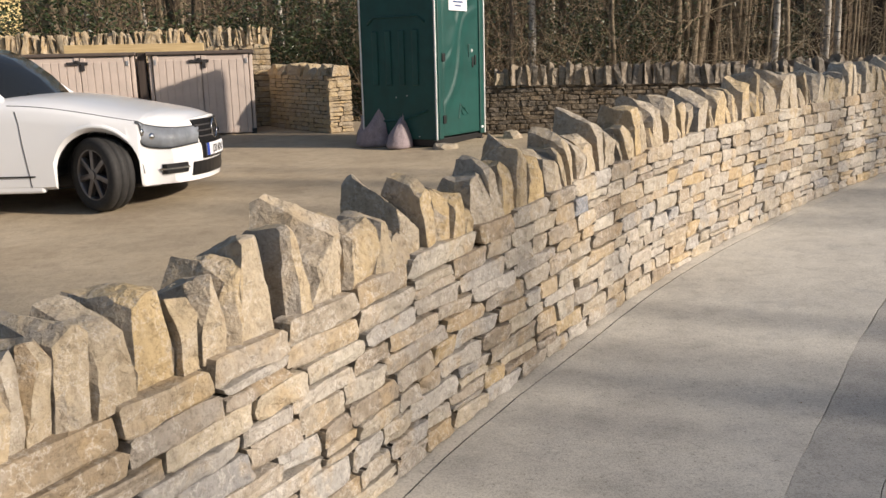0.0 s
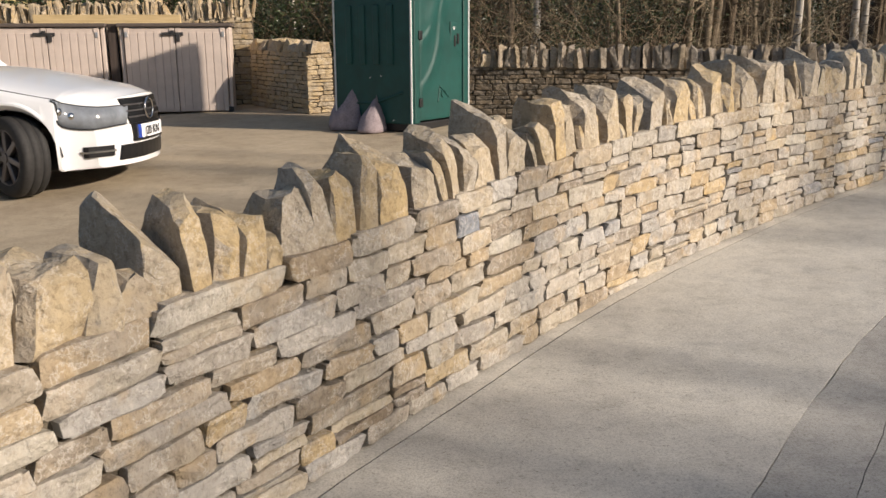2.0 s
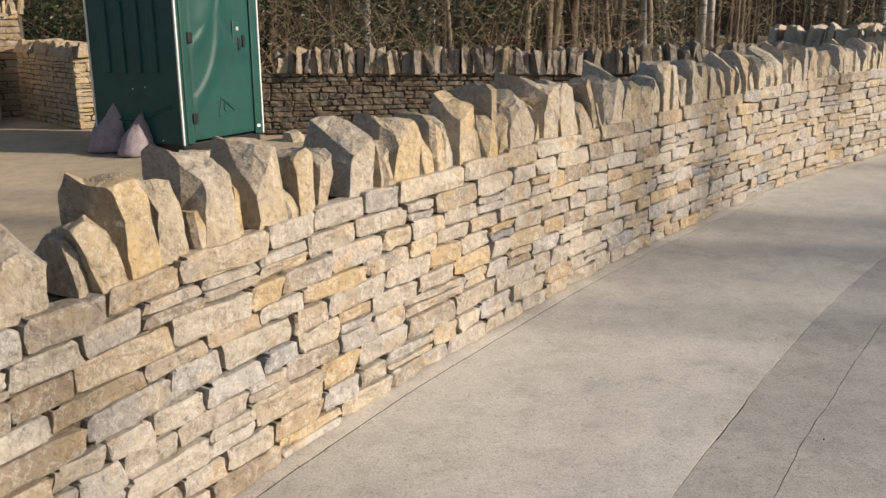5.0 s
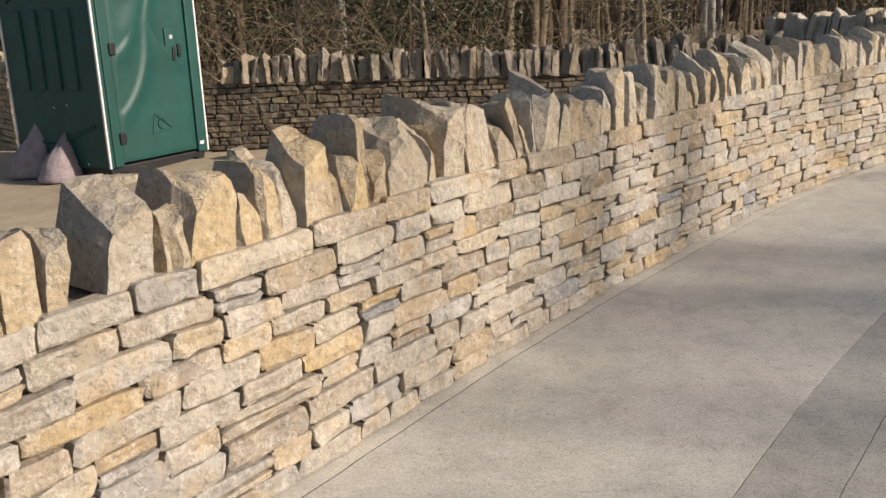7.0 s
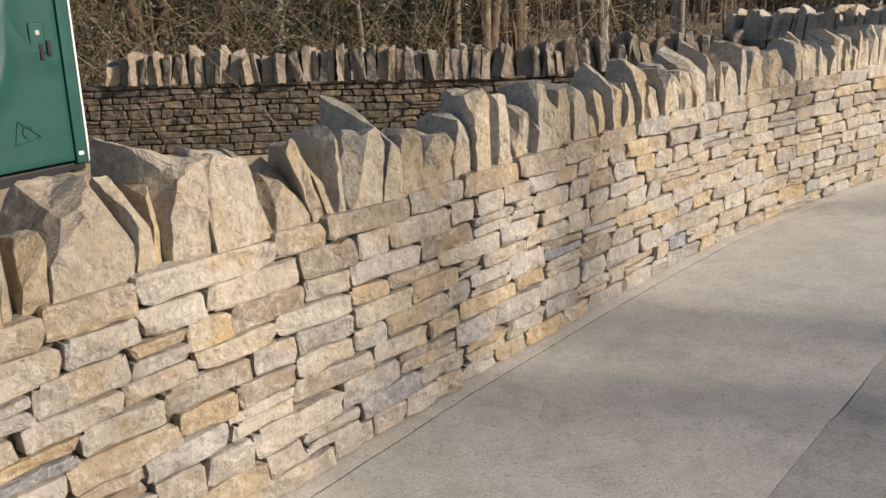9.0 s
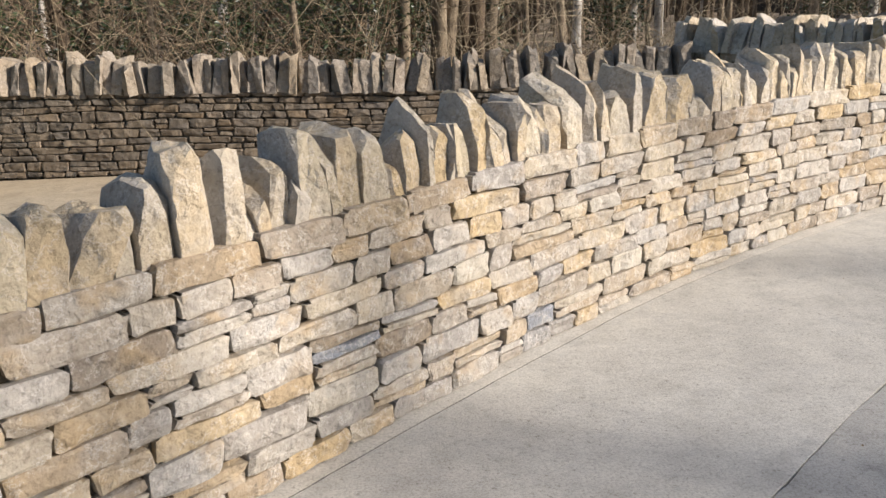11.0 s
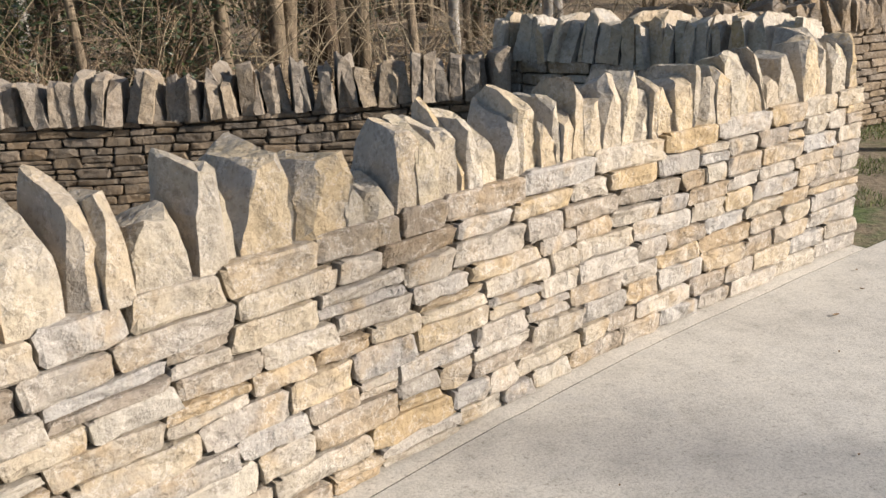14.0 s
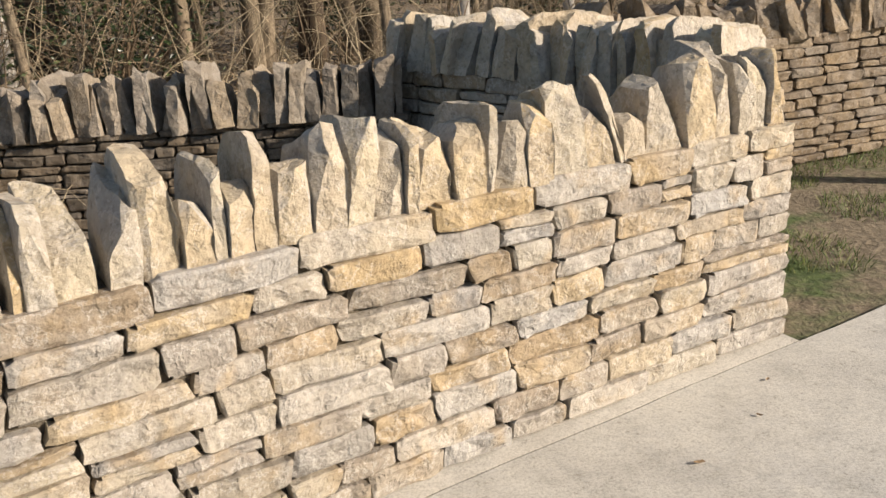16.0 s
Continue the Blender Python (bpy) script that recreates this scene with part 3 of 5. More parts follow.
def lay_face(wall, line, s0, s1, height, batter, seed, material, courses, lengths, parts=None, flip=0.0, rough=0.0095, gap=0.006, wander=0.016, split=0.14, rise=flat, accents=()):
    """Courses of stones on one face. parts: the stretch of the line whose stones are objects of their own; the rest is joined."""
    rng = random.Random(seed)
    hs = []
    while sum(hs) < height - 0.03:
        hs.append(rng.uniform(*courses))
    k = height / sum(hs)
    hs = [h * k for h in hs]
    lines = [0.0]
    for h in hs:
        lines.append(lines[-1] + h)
    n = len(hs)

    def bed(c, s):
        z = lines[c]
        if 0 < c < n:
            z += wander * noise.noise(Vector((s * 1.7, c * 5.3, seed * 3.1)))
        return z * rise(s)

    jv, jf = [], []
    for c in range(n):
        s = s0
        while s < s1 - 0.02:
            L = rng.uniform(*lengths) * (1.25 if rng.random() < 0.15 else 1.0)
            if c == n - 1:
                L *= 1.15
            if s1 - (s + L) < lengths[0]:
                L = s1 - s
            pieces = [(0.0, 1.0)]
            if hs[c] > 0.065 and rng.random() < split and c < n - 1:
                m = rng.uniform(0.4, 0.6)
                pieces = [(0.0, m), (m, 1.0)]
            for lo, hi in pieces:
                g = gap * rng.uniform(0.5, 1.8)
                a0, a1, b0, b1 = bed(c, s), bed(c, s + L), bed(c + 1, s), bed(c + 1, s + L)
                z0, z1 = a0 + (b0 - a0) * lo + g * 0.5, a1 + (b1 - a1) * lo + g * 0.5
                y0, y1 = a0 + (b0 - a0) * hi - g * 0.5, a1 + (b1 - a1) * hi - g * 0.5
                sc = s + L / 2
                q, d, nn = line.at(sc)
                zc = (z0 + y1) / 2
                v, f = stone_mesh(rng, L - g * 1.6, z0 - zc, z1 - zc, y0 - zc, y1 - zc, 0.06, rough)
                off = -batter * zc / height + rng.uniform(-0.004, 0.006)
                m = frame_at(line, sc, off, gz(q.x, q.y) + zc)
                tint = material
                for asx, az, am in accents:
                    if abs(asx - sc) < L / 2 and z0 <= az < y1:
                        tint = am
                if parts and parts[0] <= sc <= parts[1]:
                    ob = part("stone", (v, f), tint, wall)
                    ob.matrix_world = m
                else:
                    b = len(jv)
                    jv += [m @ Vector(p) for p in v]
                    jf += [tuple(i + b for i in t) for t in f]
            s += L
    if jv:
        ob = part("stonework", (jv, jf), material, wall)
        ob["kind"] = "stuff"


def lay_coping(wall, line, s0, s1, height, thick, seed, material, widths, heights, lean, parts=True, tall=(), cuts=5, base=0.0, inset=0.0, yaw=13, fill=0.0, depths=(0.82, 1.02), tip=0.0, rise=flat):
    """Slabs set on edge along the top."""
    rng = random.Random(seed)
    s = s0
    while s < s1:
        w = rng.uniform(*widths)
        if rng.random() < 0.09:
            w *= 1.45
        h = rng.uniform(*heights)
        small = fill > 0 and rng.random() < fill
        if small:
            h *= rng.uniform(0.42, 0.62)
            w *= 0.8
        for ts, tw, th in tall:
            if abs(ts - s - w / 2) < tw / 2:
                h *= th
        if s + w > s1:
            w = max(s1 - s, 0.04)
        d = thick * rng.uniform(*depths)
        sc = s + w / 2
        q, _, _ = line.at(sc)
        ob = part("coping_stone", coping_mesh(rng, w * 1.03, h, d, cuts), material, wall)
        le = rng.gauss(tip, lean)
        ob.matrix_world = frame_at(line, sc, -thick / 2 - inset + rng.uniform(-0.035, 0.035), gz(q.x, q.y) + height * rise(sc) - 0.012 + base) @ pose(0, 0, 0, rng.uniform(-4, 4), le, rng.uniform(-yaw, yaw))
        s += w * rng.uniform(0.90, 1.04)


FAR_LINE = Path([(0.2, 12.0), (2.0, 11.82), (4.2, 11.66), (6.3, 11.62)])
RET_LINE = Path([(6.15, 11.95), (7.5, 10.35)], False)
GRASS_LINE = Path([(6.9, 11.75), (8.49, 12.27), (10.2, 12.95), (15.0, 14.9)])
YARD_LINE = Path([(-12.0, 12.55), (-2.72, 14.5)], False)
_q, _d, _n = ROAD_LINE.at(WALL_END)
_q = _q - _d * 0.03
END_LINE = Path([_q - _n * 0.03, _q - _n * 0.39], False)
BACK_LINE = Path([p - n * 0.42 for p, d, n in (ROAD_LINE.at(WALL_END - 0.3 * i) for i in range(int((WALL_END - WALL_START) / 0.3) + 1))], False)
RET_BACK = Path([(7.743, 10.712), (6.47, 12.22)], False)
LOW_LINE = Path([(-2.75, 14.3), (-1.6, 12.85)], False)
LOW_END = Path([(-1.6, 12.85), (-1.28, 13.10)], False)

wall_front = wall_core("wall_front", ROAD_LINE, WALL_START, WALL_END - 0.05, 0.71, 0.42, 0.025, "new buff and grey dry stone wall with upright coping stones", road_rise)
wall_far = wall_core("wall_far", FAR_LINE, 0, FAR_LINE.length, 0.64, 0.4, 0.03, "weathered brown dry stone wall with upright coping", far_rise)
wall_return = wall_core("wall_return", RET_LINE, 0, RET_LINE.length - 0.12, 0.76, 0.42, 0.03, "short buff dry stone return wall with upright coping")
wall_grass = wall_core("wall_grass", GRASS_LINE, 0, GRASS_LINE.length, 0.72, 0.4, 0.03, "weathered dry stone wall behind the grass")
wall_yard = wall_core("wall_yard", YARD_LINE, 0, YARD_LINE.length, 1.32, 0.4, 0.02, "buff dry stone wall behind the storage boxes")
wall_low = wall_core("wall_low", LOW_LINE, 0, LOW_LINE.length - 0.05, 0.84, 0.4, 0.02, "low buff dry stone wall with a rounded mortared top")


# ---- woods ----
def bough(v, f, rng, p, d, length, r, depth, n=5, seg=5, droop=0.0, twigs=3):
    """A limb that wanders and forks into thinner ones."""
    pts, rad = [p.copy()], [r]
    q = p.copy()
    dd = d.normalized()
    for i in range(seg):
        dd = (dd + Vector((rng.uniform(-1, 1), rng.uniform(-1, 1), rng.uniform(-1, 1) - droop)) * 0.27).normalized()
        q = q + dd * (length / seg)
        pts.append(q.copy())
        rad.append(max(r * (1 - 0.8 * (i + 1) / seg), 0.002))
    tube_data(v, f, pts, rad, n, False)
    if depth > 0:
        for _ in range(twigs):
            i = rng.randint(1, seg)
            side = Vector((rng.uniform(-1, 1), rng.uniform(-1, 1), rng.uniform(-0.2, 0.9))).normalized()
            bough(v, f, rng, pts[i], (dd * 0.5 + side).normalized(), length * rng.uniform(0.35, 0.6), rad[i] * 0.6, depth - 1, max(3, n - 1), max(3, seg - 1), droop, twigs)


def tree(name, seed, m, stems, height, radius, bark, twig, label, low=0.12, boughs=16, spread=0.16):
    """A bare tree: tapered stems and a crown of limbs and twigs."""
    rng = random.Random(seed)
    t = thing(name, m, label, "tree", "trees of the wood")
    cv, cf = [], []
    for k in range(stems):
        an = 2 * math.pi * k / max(stems, 1) + rng.uniform(-0.5, 0.5)
        out = Vector((math.cos(an), math.sin(an), 0)) if stems > 1 else Vector((0, 0, 0))
        r = radius * rng.uniform(0.7, 1.1)
        p = out * r * 1.2 + Vector((0, 0, -0.15))
        pts, rad = [], []
        h = height * rng.uniform(0.8, 1.0)
        n = 11
        wob = Vector((0, 0, 0))
        for i in range(n + 1):
            u = i / n
            wob = wob + Vector((rng.uniform(-1, 1), rng.uniform(-1, 1), 0)) * 0.05
            pts.append(p + Vector((0, 0, h * u)) + out * spread * h * u * 0.5 + wob)
            rad.append(r * (1.35 if i == 0 else 1.0) * (1 - 0.85 * u) + 0.008)
        tv, tf = [], []
        tube_data(tv, tf, pts, rad, 9)
        part("trunk", (tv, tf), bark, t, smooth=True)
        for _ in range(boughs):
            u = rng.uniform(low, 0.95)
            i = min(int(u * n), n - 1)
            b = pts[i].lerp(pts[i + 1], u * n - i)
            an2 = rng.uniform(0, 2 * math.pi)
            d = Vector((math.cos(an2), math.sin(an2), rng.uniform(0.1, 0.9)))
            bough(cv, cf, rng, b, d, rng.uniform(0.8, 2.4) * (1.1 - 0.5 * u), (rng.uniform(0.007, 0.014) if u < 0.35 else max(rad[i] * 0.3, 0.008)), 2, 4, 6, 0.1)
    part("crown", (cv, cf), twig, t)
    return t


def on_ground(x, y, rz=0, s=1.0):
    return pose(x, y, gz(x, y) - 0.08, 0, 0, rz) @ Matrix.Scale(s, 4)


KINDS = [
    tree("tree", 1, on_ground(4.7, 16.6), 3, 9, 0.085, BARK_PALE, TWIG_PALE, "bare multi-stemmed tree with pale sunlit bark", spread=0.12),
    tree("tree", 2, on_ground(3.7, 16.9), 1, 8, 0.06, BARK_PALE, TWIG_PALE, "slender bare young tree with thin branches", boughs=22),
    tree("tree", 3, on_ground(2.2, 17.6), 2, 9, 0.10, BARK, TWIG, "bare twin-stemmed tree with dark brown bark"),
    tree("tree", 4, on_ground(6.95, 18.3), 1, 10, 0.095, BIRCH, TWIG, "bare silver birch with white banded bark", low=0.3),
    tree("tree", 5, on_ground(1.2, 15.6), 1, 7, 0.04, BARK_PALE, TWIG_PALE, "thin bare sapling with many fine twigs", boughs=26, low=0.06),
]


def plant_wood():
    rng = random.Random(77)
    spots = [(8.9, 20.4, 3), (8.2, 18.3, 3), (8.2, 24.5, 0), (4.2, 15.8, 1), (5.6, 19.3, 0), (3.0, 15.0, 4), (0.2, 16.4, 2), (6.1, 15.4, 4), (9.8, 16.5, 4), (12.0, 19.0, 3), (11.0, 16.6, 2)]
    for _ in range(900):
        if len(spots) > 125:
            break
        x, y = rng.uniform(-16, 34), rng.uniform(14.8, 42)
        if x < -1.5 and y < 16.5:
            continue
        if all((x - a) ** 2 + (y - b) ** 2 > (0.8 + 0.03 * y) ** 2 for a, b, _ in spots):
            spots.append((x, y, rng.choice((0, 1, 1, 2, 3, 4, 4, 4, 1))))
    for x, y, k in spots:
        copy_thing(KINDS[k], on_ground(x, y, rng.uniform(0, 360), rng.uniform(0.85, 1.25)))


plant_wood()


def leaf_cloud(rng, n, place, size, flat=0.5):
    """Many small folded leaves."""
    v, f = [], []
    for _ in range(n):
        p = place(rng)
        a = Vector((rng.gauss(0, 1), rng.gauss(0, 1), rng.gauss(0, flat))).normalized()
        b = a.cross(Vector((rng.gauss(0, 1), rng.gauss(0, 1), rng.gauss(0, 1)))).normalized()
        L = size * rng.uniform(0.6, 1.3)
        k = len(v)
        c = a.cross(b) * L * 0.15
        v += [p - a * L, p + b * L * 0.45 + c, p + a * L, p - b * L * 0.45 + c]
        f += [(k, k + 1, k + 2), (k, k + 2, k + 3)]
    return v, f


def evergreen_shrub(seed, m, h, r, n):
    rng = random.Random(seed)
    t = thing("evergreen_shrub", m, "dark green evergreen shrub among bare stems", "shrub", "evergreen shrubs")
    v, f = [], []
    tips = []
    for _ in range(16):
        an = rng.uniform(0, 6.28)
        d = Vector((math.cos(an) * rng.uniform(0.1, 0.6), math.sin(an) * rng.uniform(0.1, 0.6), 1)).normalized()
        L = h * rng.uniform(0.5, 1.0)
        bough(v, f, rng, Vector((0, 0, -0.1)), d, L, 0.018, 1, 4, 6)
        tips += [d * L * u + Vector((rng.gauss(0, 0.1), rng.gauss(0, 0.1), 0)) * r for u in (0.3, 0.5, 0.7, 0.85, 1.0)]
    part("stem", (v, f), TWIG, t)
    part("leaves", leaf_cloud(rng, n, lambda g: g.choice(tips) + Vector((g.gauss(0, 0.22), g.gauss(0, 0.22), g.gauss(0, 0.2))) * r, 0.035), EVERGREEN, t)
    return t


SHRUB = evergreen_shrub(3, on_ground(2.2, 15.2), 2.0, 0.9, 2600)
SHRUB_B = evergreen_shrub(4, on_ground(3.5, 15.7), 2.6, 1.1, 3200)
for i, (x, y, s) in enumerate([(-0.7, 15.0, 1.0), (-1.3, 15.7, 1.1), (-2.3, 16.2, 1.1), (-3.4, 16.8, 1.1), (-2.4, 17.6, 1.3), (-5.0, 16.6, 1.0), (-7.8, 17.2, 1.1), (-4.0, 19.2, 1.3), (1.2, 18.5, 1.2), (5.4, 20.0, 1.3), (0.1, 17.0, 1.2), (8.4, 22.0, 1.3), (-9.2, 17.5, 1.3), (10.8, 18.0, 0.9), (4.6, 23.0, 1.5), (2.6, 21.5, 1.4), (-6.4, 15.9, 1.3), (-5.2, 15.3, 1.1), (-7.6, 15.4, 1.2), (-3.9, 15.7, 1.2), (-8.8, 15.6, 1.2), (-2.9, 15.3, 1.0)]):
    copy_thing(SHRUB if i % 2 else SHRUB_B, on_ground(x, y, i * 67, s))


# Never in view: an added tree, leafy enough to throw partial shade.
def ivy_shade_tree(m):
    t = tree("tree", 8, m, 2, 9.5, 0.12, BARK, TWIG, "unseen tall tree with dark ivy leaves, added to cast shade", boughs=20)
    rng = random.Random(12)

    def spot(g):
        z = g.uniform(2.2, 9.0)
        an = g.uniform(0, 6.28)
        r = g.uniform(0.2, 1.0) ** 0.6 * 1.25 * (0.6 + 0.4 * math.sin(z * 2.1))
        return Vector((r * math.cos(an), r * math.sin(an), z))

    part("ivy", leaf_cloud(rng, 1300, spot, 0.05), EVERGREEN, t)
    return t


def undergrowth():
    """Arching brambles, hazel shoots and thin stems."""
    rng = random.Random(5)
    v, f = [], []
    for _ in range(2600):
        y = 12.7 + 12 * rng.random() ** 1.6
        x = rng.uniform(-14, 22)
        if (x < -1.0 and y < 15.2) or (x > 3.5 and rng.random() < 0.8):
            continue
        p = Vector((x, y, gz(x, y) - 0.1))
        an = rng.uniform(0, 6.28)
        up = rng.uniform(0.5, 3.0)
        d = Vector((math.cos(an) * 0.5, math.sin(an) * 0.5, up)).normalized()
        bough(v, f, rng, p, d, rng.uniform(0.8, 2.6), rng.uniform(0.003, 0.008), 1, 3, 6, rng.uniform(0.0, 0.8), 3)
    return v, f


ug = part("undergrowth", undergrowth(), TWIG)
tagged(ug, "tangle of bare brambles and thin shoots", "undergrowth", kind="stuff")


def pale_shoots():
    """Long pale shoots that arch out over the far wall's coping."""
    rng = random.Random(15)
    v, f = [], []
    for _ in range(380):
        y = 12.6 + 7 * rng.random() ** 1.5
        x = rng.uniform(-0.4, 12)
        if y < 12.9 + max(0, x - 6.5) * 0.45:
            continue
        an = rng.uniform(0, 6.28)
        d = Vector((math.cos(an) * 0.7, math.sin(an) * 0.5, rng.uniform(0.5, 2.2))).normalized()
        bough(v, f, rng, Vector((x, y, gz(x, y) - 0.1)), d, rng.uniform(1.0, 2.6), rng.uniform(0.004, 0.009), 1, 4, 7, rng.uniform(0.1, 0.9), 3)
    return v, f


ps = part("undergrowth", pale_shoots(), TWIG_PALE)
tagged(ps, "pale sunlit shoots arching behind the wall", "undergrowth", kind="stuff")


def far_wood():
    rng = random.Random(9)
    v, f = [], []
    for _ in range(520):
        x, y = rng.uniform(-55, 70), rng.uniform(34, 58)
        z = gz(x, y)
        h = rng.uniform(6, 14)
        r = rng.uniform(0.05, 0.17)
        tube_data(v, f, [Vector((x, y, z - 0.3)), Vector((x + rng.uniform(-0.3, 0.3), y, z + h * 0.5)), Vector((x + rng.uniform(-0.8, 0.8), y, z + h))], [r, r * 0.7, 0.02], 5, False)
        for _ in range(14):
            u = rng.uniform(0.03, 0.9)
            b = Vector((x, y, z + h * u))
            an = rng.uniform(0, 6.28)
            d = Vector((math.cos(an), math.sin(an), rng.uniform(0.2, 1.2))).normalized()
            tube_data(v, f, [b, b + d * 0.9, b + d * 1.7 + Vector((0, 0, rng.uniform(-0.3, 0.5)))], [0.025, 0.015, 0.006], 3, False)
    return v, f


fw = part("far_wood", far_wood(), BARK)
tagged(fw, "dense bare woodland in the distance", "woodland", kind="stuff")


def backdrop_ring():
    v, f = [], []
    n = 96
    for i in range(n + 1):
        an = 2 * math.pi * i / n
        r = 75.0
        x, y = 4 + r * math.cos(an), 8 + r * math.sin(an)
        top = 9 + 2.5 * noise.noise(Vector((math.cos(an) * 6, math.sin(an) * 6, 0.3)))
        v += [(x, y, -1.5), (x, y, top)]
    for i in range(n):
        a = 2 * i
        f.append((a, a + 2, a + 3, a + 1))
    return v, f


def backdrop_material():
    k = Mat("distant_wood", 1.0)
    n = k.noise(k.coords("Object", (1.6, 1.6, 0.12)), 1.0, 7.0, 0.7)
    return k.done(k.ramp(n, [(0.35, (0.018, 0.013, 0.010)), (0.65, (0.075, 0.055, 0.038))]))


bd = part("backdrop", backdrop_ring(), backdrop_material())
tagged(bd, "brown band of distant bare trees", "backdrop", kind="structure")

# ---- shade trees across the road, out of view, placed to cast shade ----
def shade(c, away):
    return (0.336 * c + 0.942 * away, 0.942 * c - 0.336 * away)


IVY = ivy_shade_tree(on_ground(*shade(3.75, 19), 40, 1.25))
for c, away in ((0.2, 20), (-3.5, 22), (30.0, 30)):
    copy_thing(IVY, on_ground(*shade(c, away), c * 70, 1.25))
for c, away, k, s in [(-1.5, 27, 0, 1.8), (0.6, 31, 2, 1.9), (2.2, 25, 0, 1.7), (3.6, 33, 2, 1.9), (10.2, 25, 4, 2.0), (7.4, 30, 0, 1.8), (7.9, 26, 2, 1.8), (7.2, 36, 2, 2.0), (19, 24, 2, 1.8), (22, 28, 0, 1.9), (28, 26, 0, 1.9), (35, 26, 0, 1.9), (40, 22, 2, 1.9), (-4.5, 26, 0, 1.8), (-8, 30, 2, 1.9)]:
    x, y = shade(c, away)
    copy_thing(KINDS[k], on_ground(x, y, c * 47 % 360, s))


# ---- fallen leaves and grass ----
def litter_spot(g):
    while True:
        x, y = g.uniform(-3, 16), 12.3 + 14 * g.random() ** 1.7
        if y > 13.0 + max(0, x - 7) * 0.5:
            return Vector((x, y, gz(x, y) - 0.02 + 0.35 * noise.noise(Vector((x * 0.16, y * 0.16, 2.0))) * min(1, max(0, y - 13) / 6)))


lf = part("leaf_litter", leaf_cloud(random.Random(21), 16000, litter_spot, 0.038, 0.25), DRY_LEAF)
tagged(lf, "dry brown fallen leaves over the wood floor", "leaf litter", kind="stuff")


def grass_blades():
    rng = random.Random(23)
    v, f = [], []
    for _ in range(64000):
        s = rng.uniform(WALL_END + 0.02, WALL_END + 5.5)
        o = -rng.uniform(0.05, 2.6)
        q, d, n = ROAD_LINE.at(s)
        p = q + n * o
        if noise.noise(Vector((p.x * 1.3, p.y * 1.3, 4.0))) + 0.6 * min(1.6, -o) < 0.34:
            continue
        z = gz(p.x, p.y) - 0.04
        an = rng.uniform(0, 6.28)
        h = rng.uniform(0.025, 0.075)
        k = len(v)
        w = Vector((math.cos(an), math.sin(an), 0)) * 0.0035
        b = Vector((p.x, p.y, z))
        tip = b + Vector((rng.gauss(0, 0.5) * h, rng.gauss(0, 0.5) * h, h))
        v += [b - w, b + w, tip]
        f.append((k, k + 1, k + 2))
    return v, f


gr = part("grass", grass_blades(), GRASS)
tagged(gr, "short patchy green grass beside the wall end", "grass", kind="stuff")


# ---- portable toilet ----
GREEN = plain("green_plastic", (0.003, 0.060, 0.051), 0.5, vary=0.2, scale=5, bump=0.05)
DARK_PLASTIC = plain("black_plastic", (0.012, 0.012, 0.013), 0.45)
WHITE_TRIM = plain("white_trim", (0.72, 0.72, 0.70), 0.5)
GREY_PLASTIC = plain("grey_plastic", (0.42, 0.43, 0.42), 0.5)
PAPER = plain("white_sign", (0.75, 0.76, 0.78), 0.5, vary=0.05)
INK = plain("sign_ink", (0.05, 0.08, 0.2), 0.6)


def moulded_skin(curves, x0, x1, z0, z1):
    """A pressed plastic skin: each line is a rounded step, high on one side and falling away softly on the other."""
    segs = []
    for c in curves:
        pts = [Vector(p) for p in c]
        fine = []
        for i in range(len(pts) - 1):
            a, b, cc, d = pts[max(i - 1, 0)], pts[i], pts[i + 1], pts[min(i + 2, len(pts) - 1)]
            for j in range(5):
                u = j / 5
                fine.append(0.5 * (2 * b + (cc - a) * u + (2 * a - 5 * b + 4 * cc - d) * u * u + (3 * b - a - 3 * cc + d) * u ** 3))
        segs.append(fine + [pts[-1]])

    def relief(x, z):
        p = Vector((x, z))
        h = 0.0
        for fine in segs:
            best, side = 9.0, 1.0
            for a, b in zip(fine, fine[1:]):
                ab = b - a
                u = min(max((p - a).dot(ab) / ab.length_squared, 0), 1)
                q = a + ab * u
                if (p - q).length < best:
                    best = (p - q).length
                    side = 1.0 if ab.x * (p.y - q.y) - ab.y * (p.x - q.x) > 0 else -1.0
            h = max(h, 0.014 * math.exp(-(best / (0.026 if side > 0 else 0.10)) ** 2))
        edge = min(x - x0, x1 - x, z - z0, z1 - z)
        return h * smoothstep(0.0, 0.05, edge) + 0.004 * smoothstep(0.0, 0.03, edge)

    nx, nz = 46, 92
    v, f = [], []
    for j in range(nz + 1):
        for i in range(nx + 1):
            x, z = x0 + (x1 - x0) * i / nx, z0 + (z1 - z0) * j / nz
            v.append((x, 0.002 - relief(x, z), z))
    for j in range(nz):
        for i in range(nx):
            a = j * (nx + 1) + i
            f.append((a, a + 1, a + nx + 2, a + nx + 1))
    return v, f


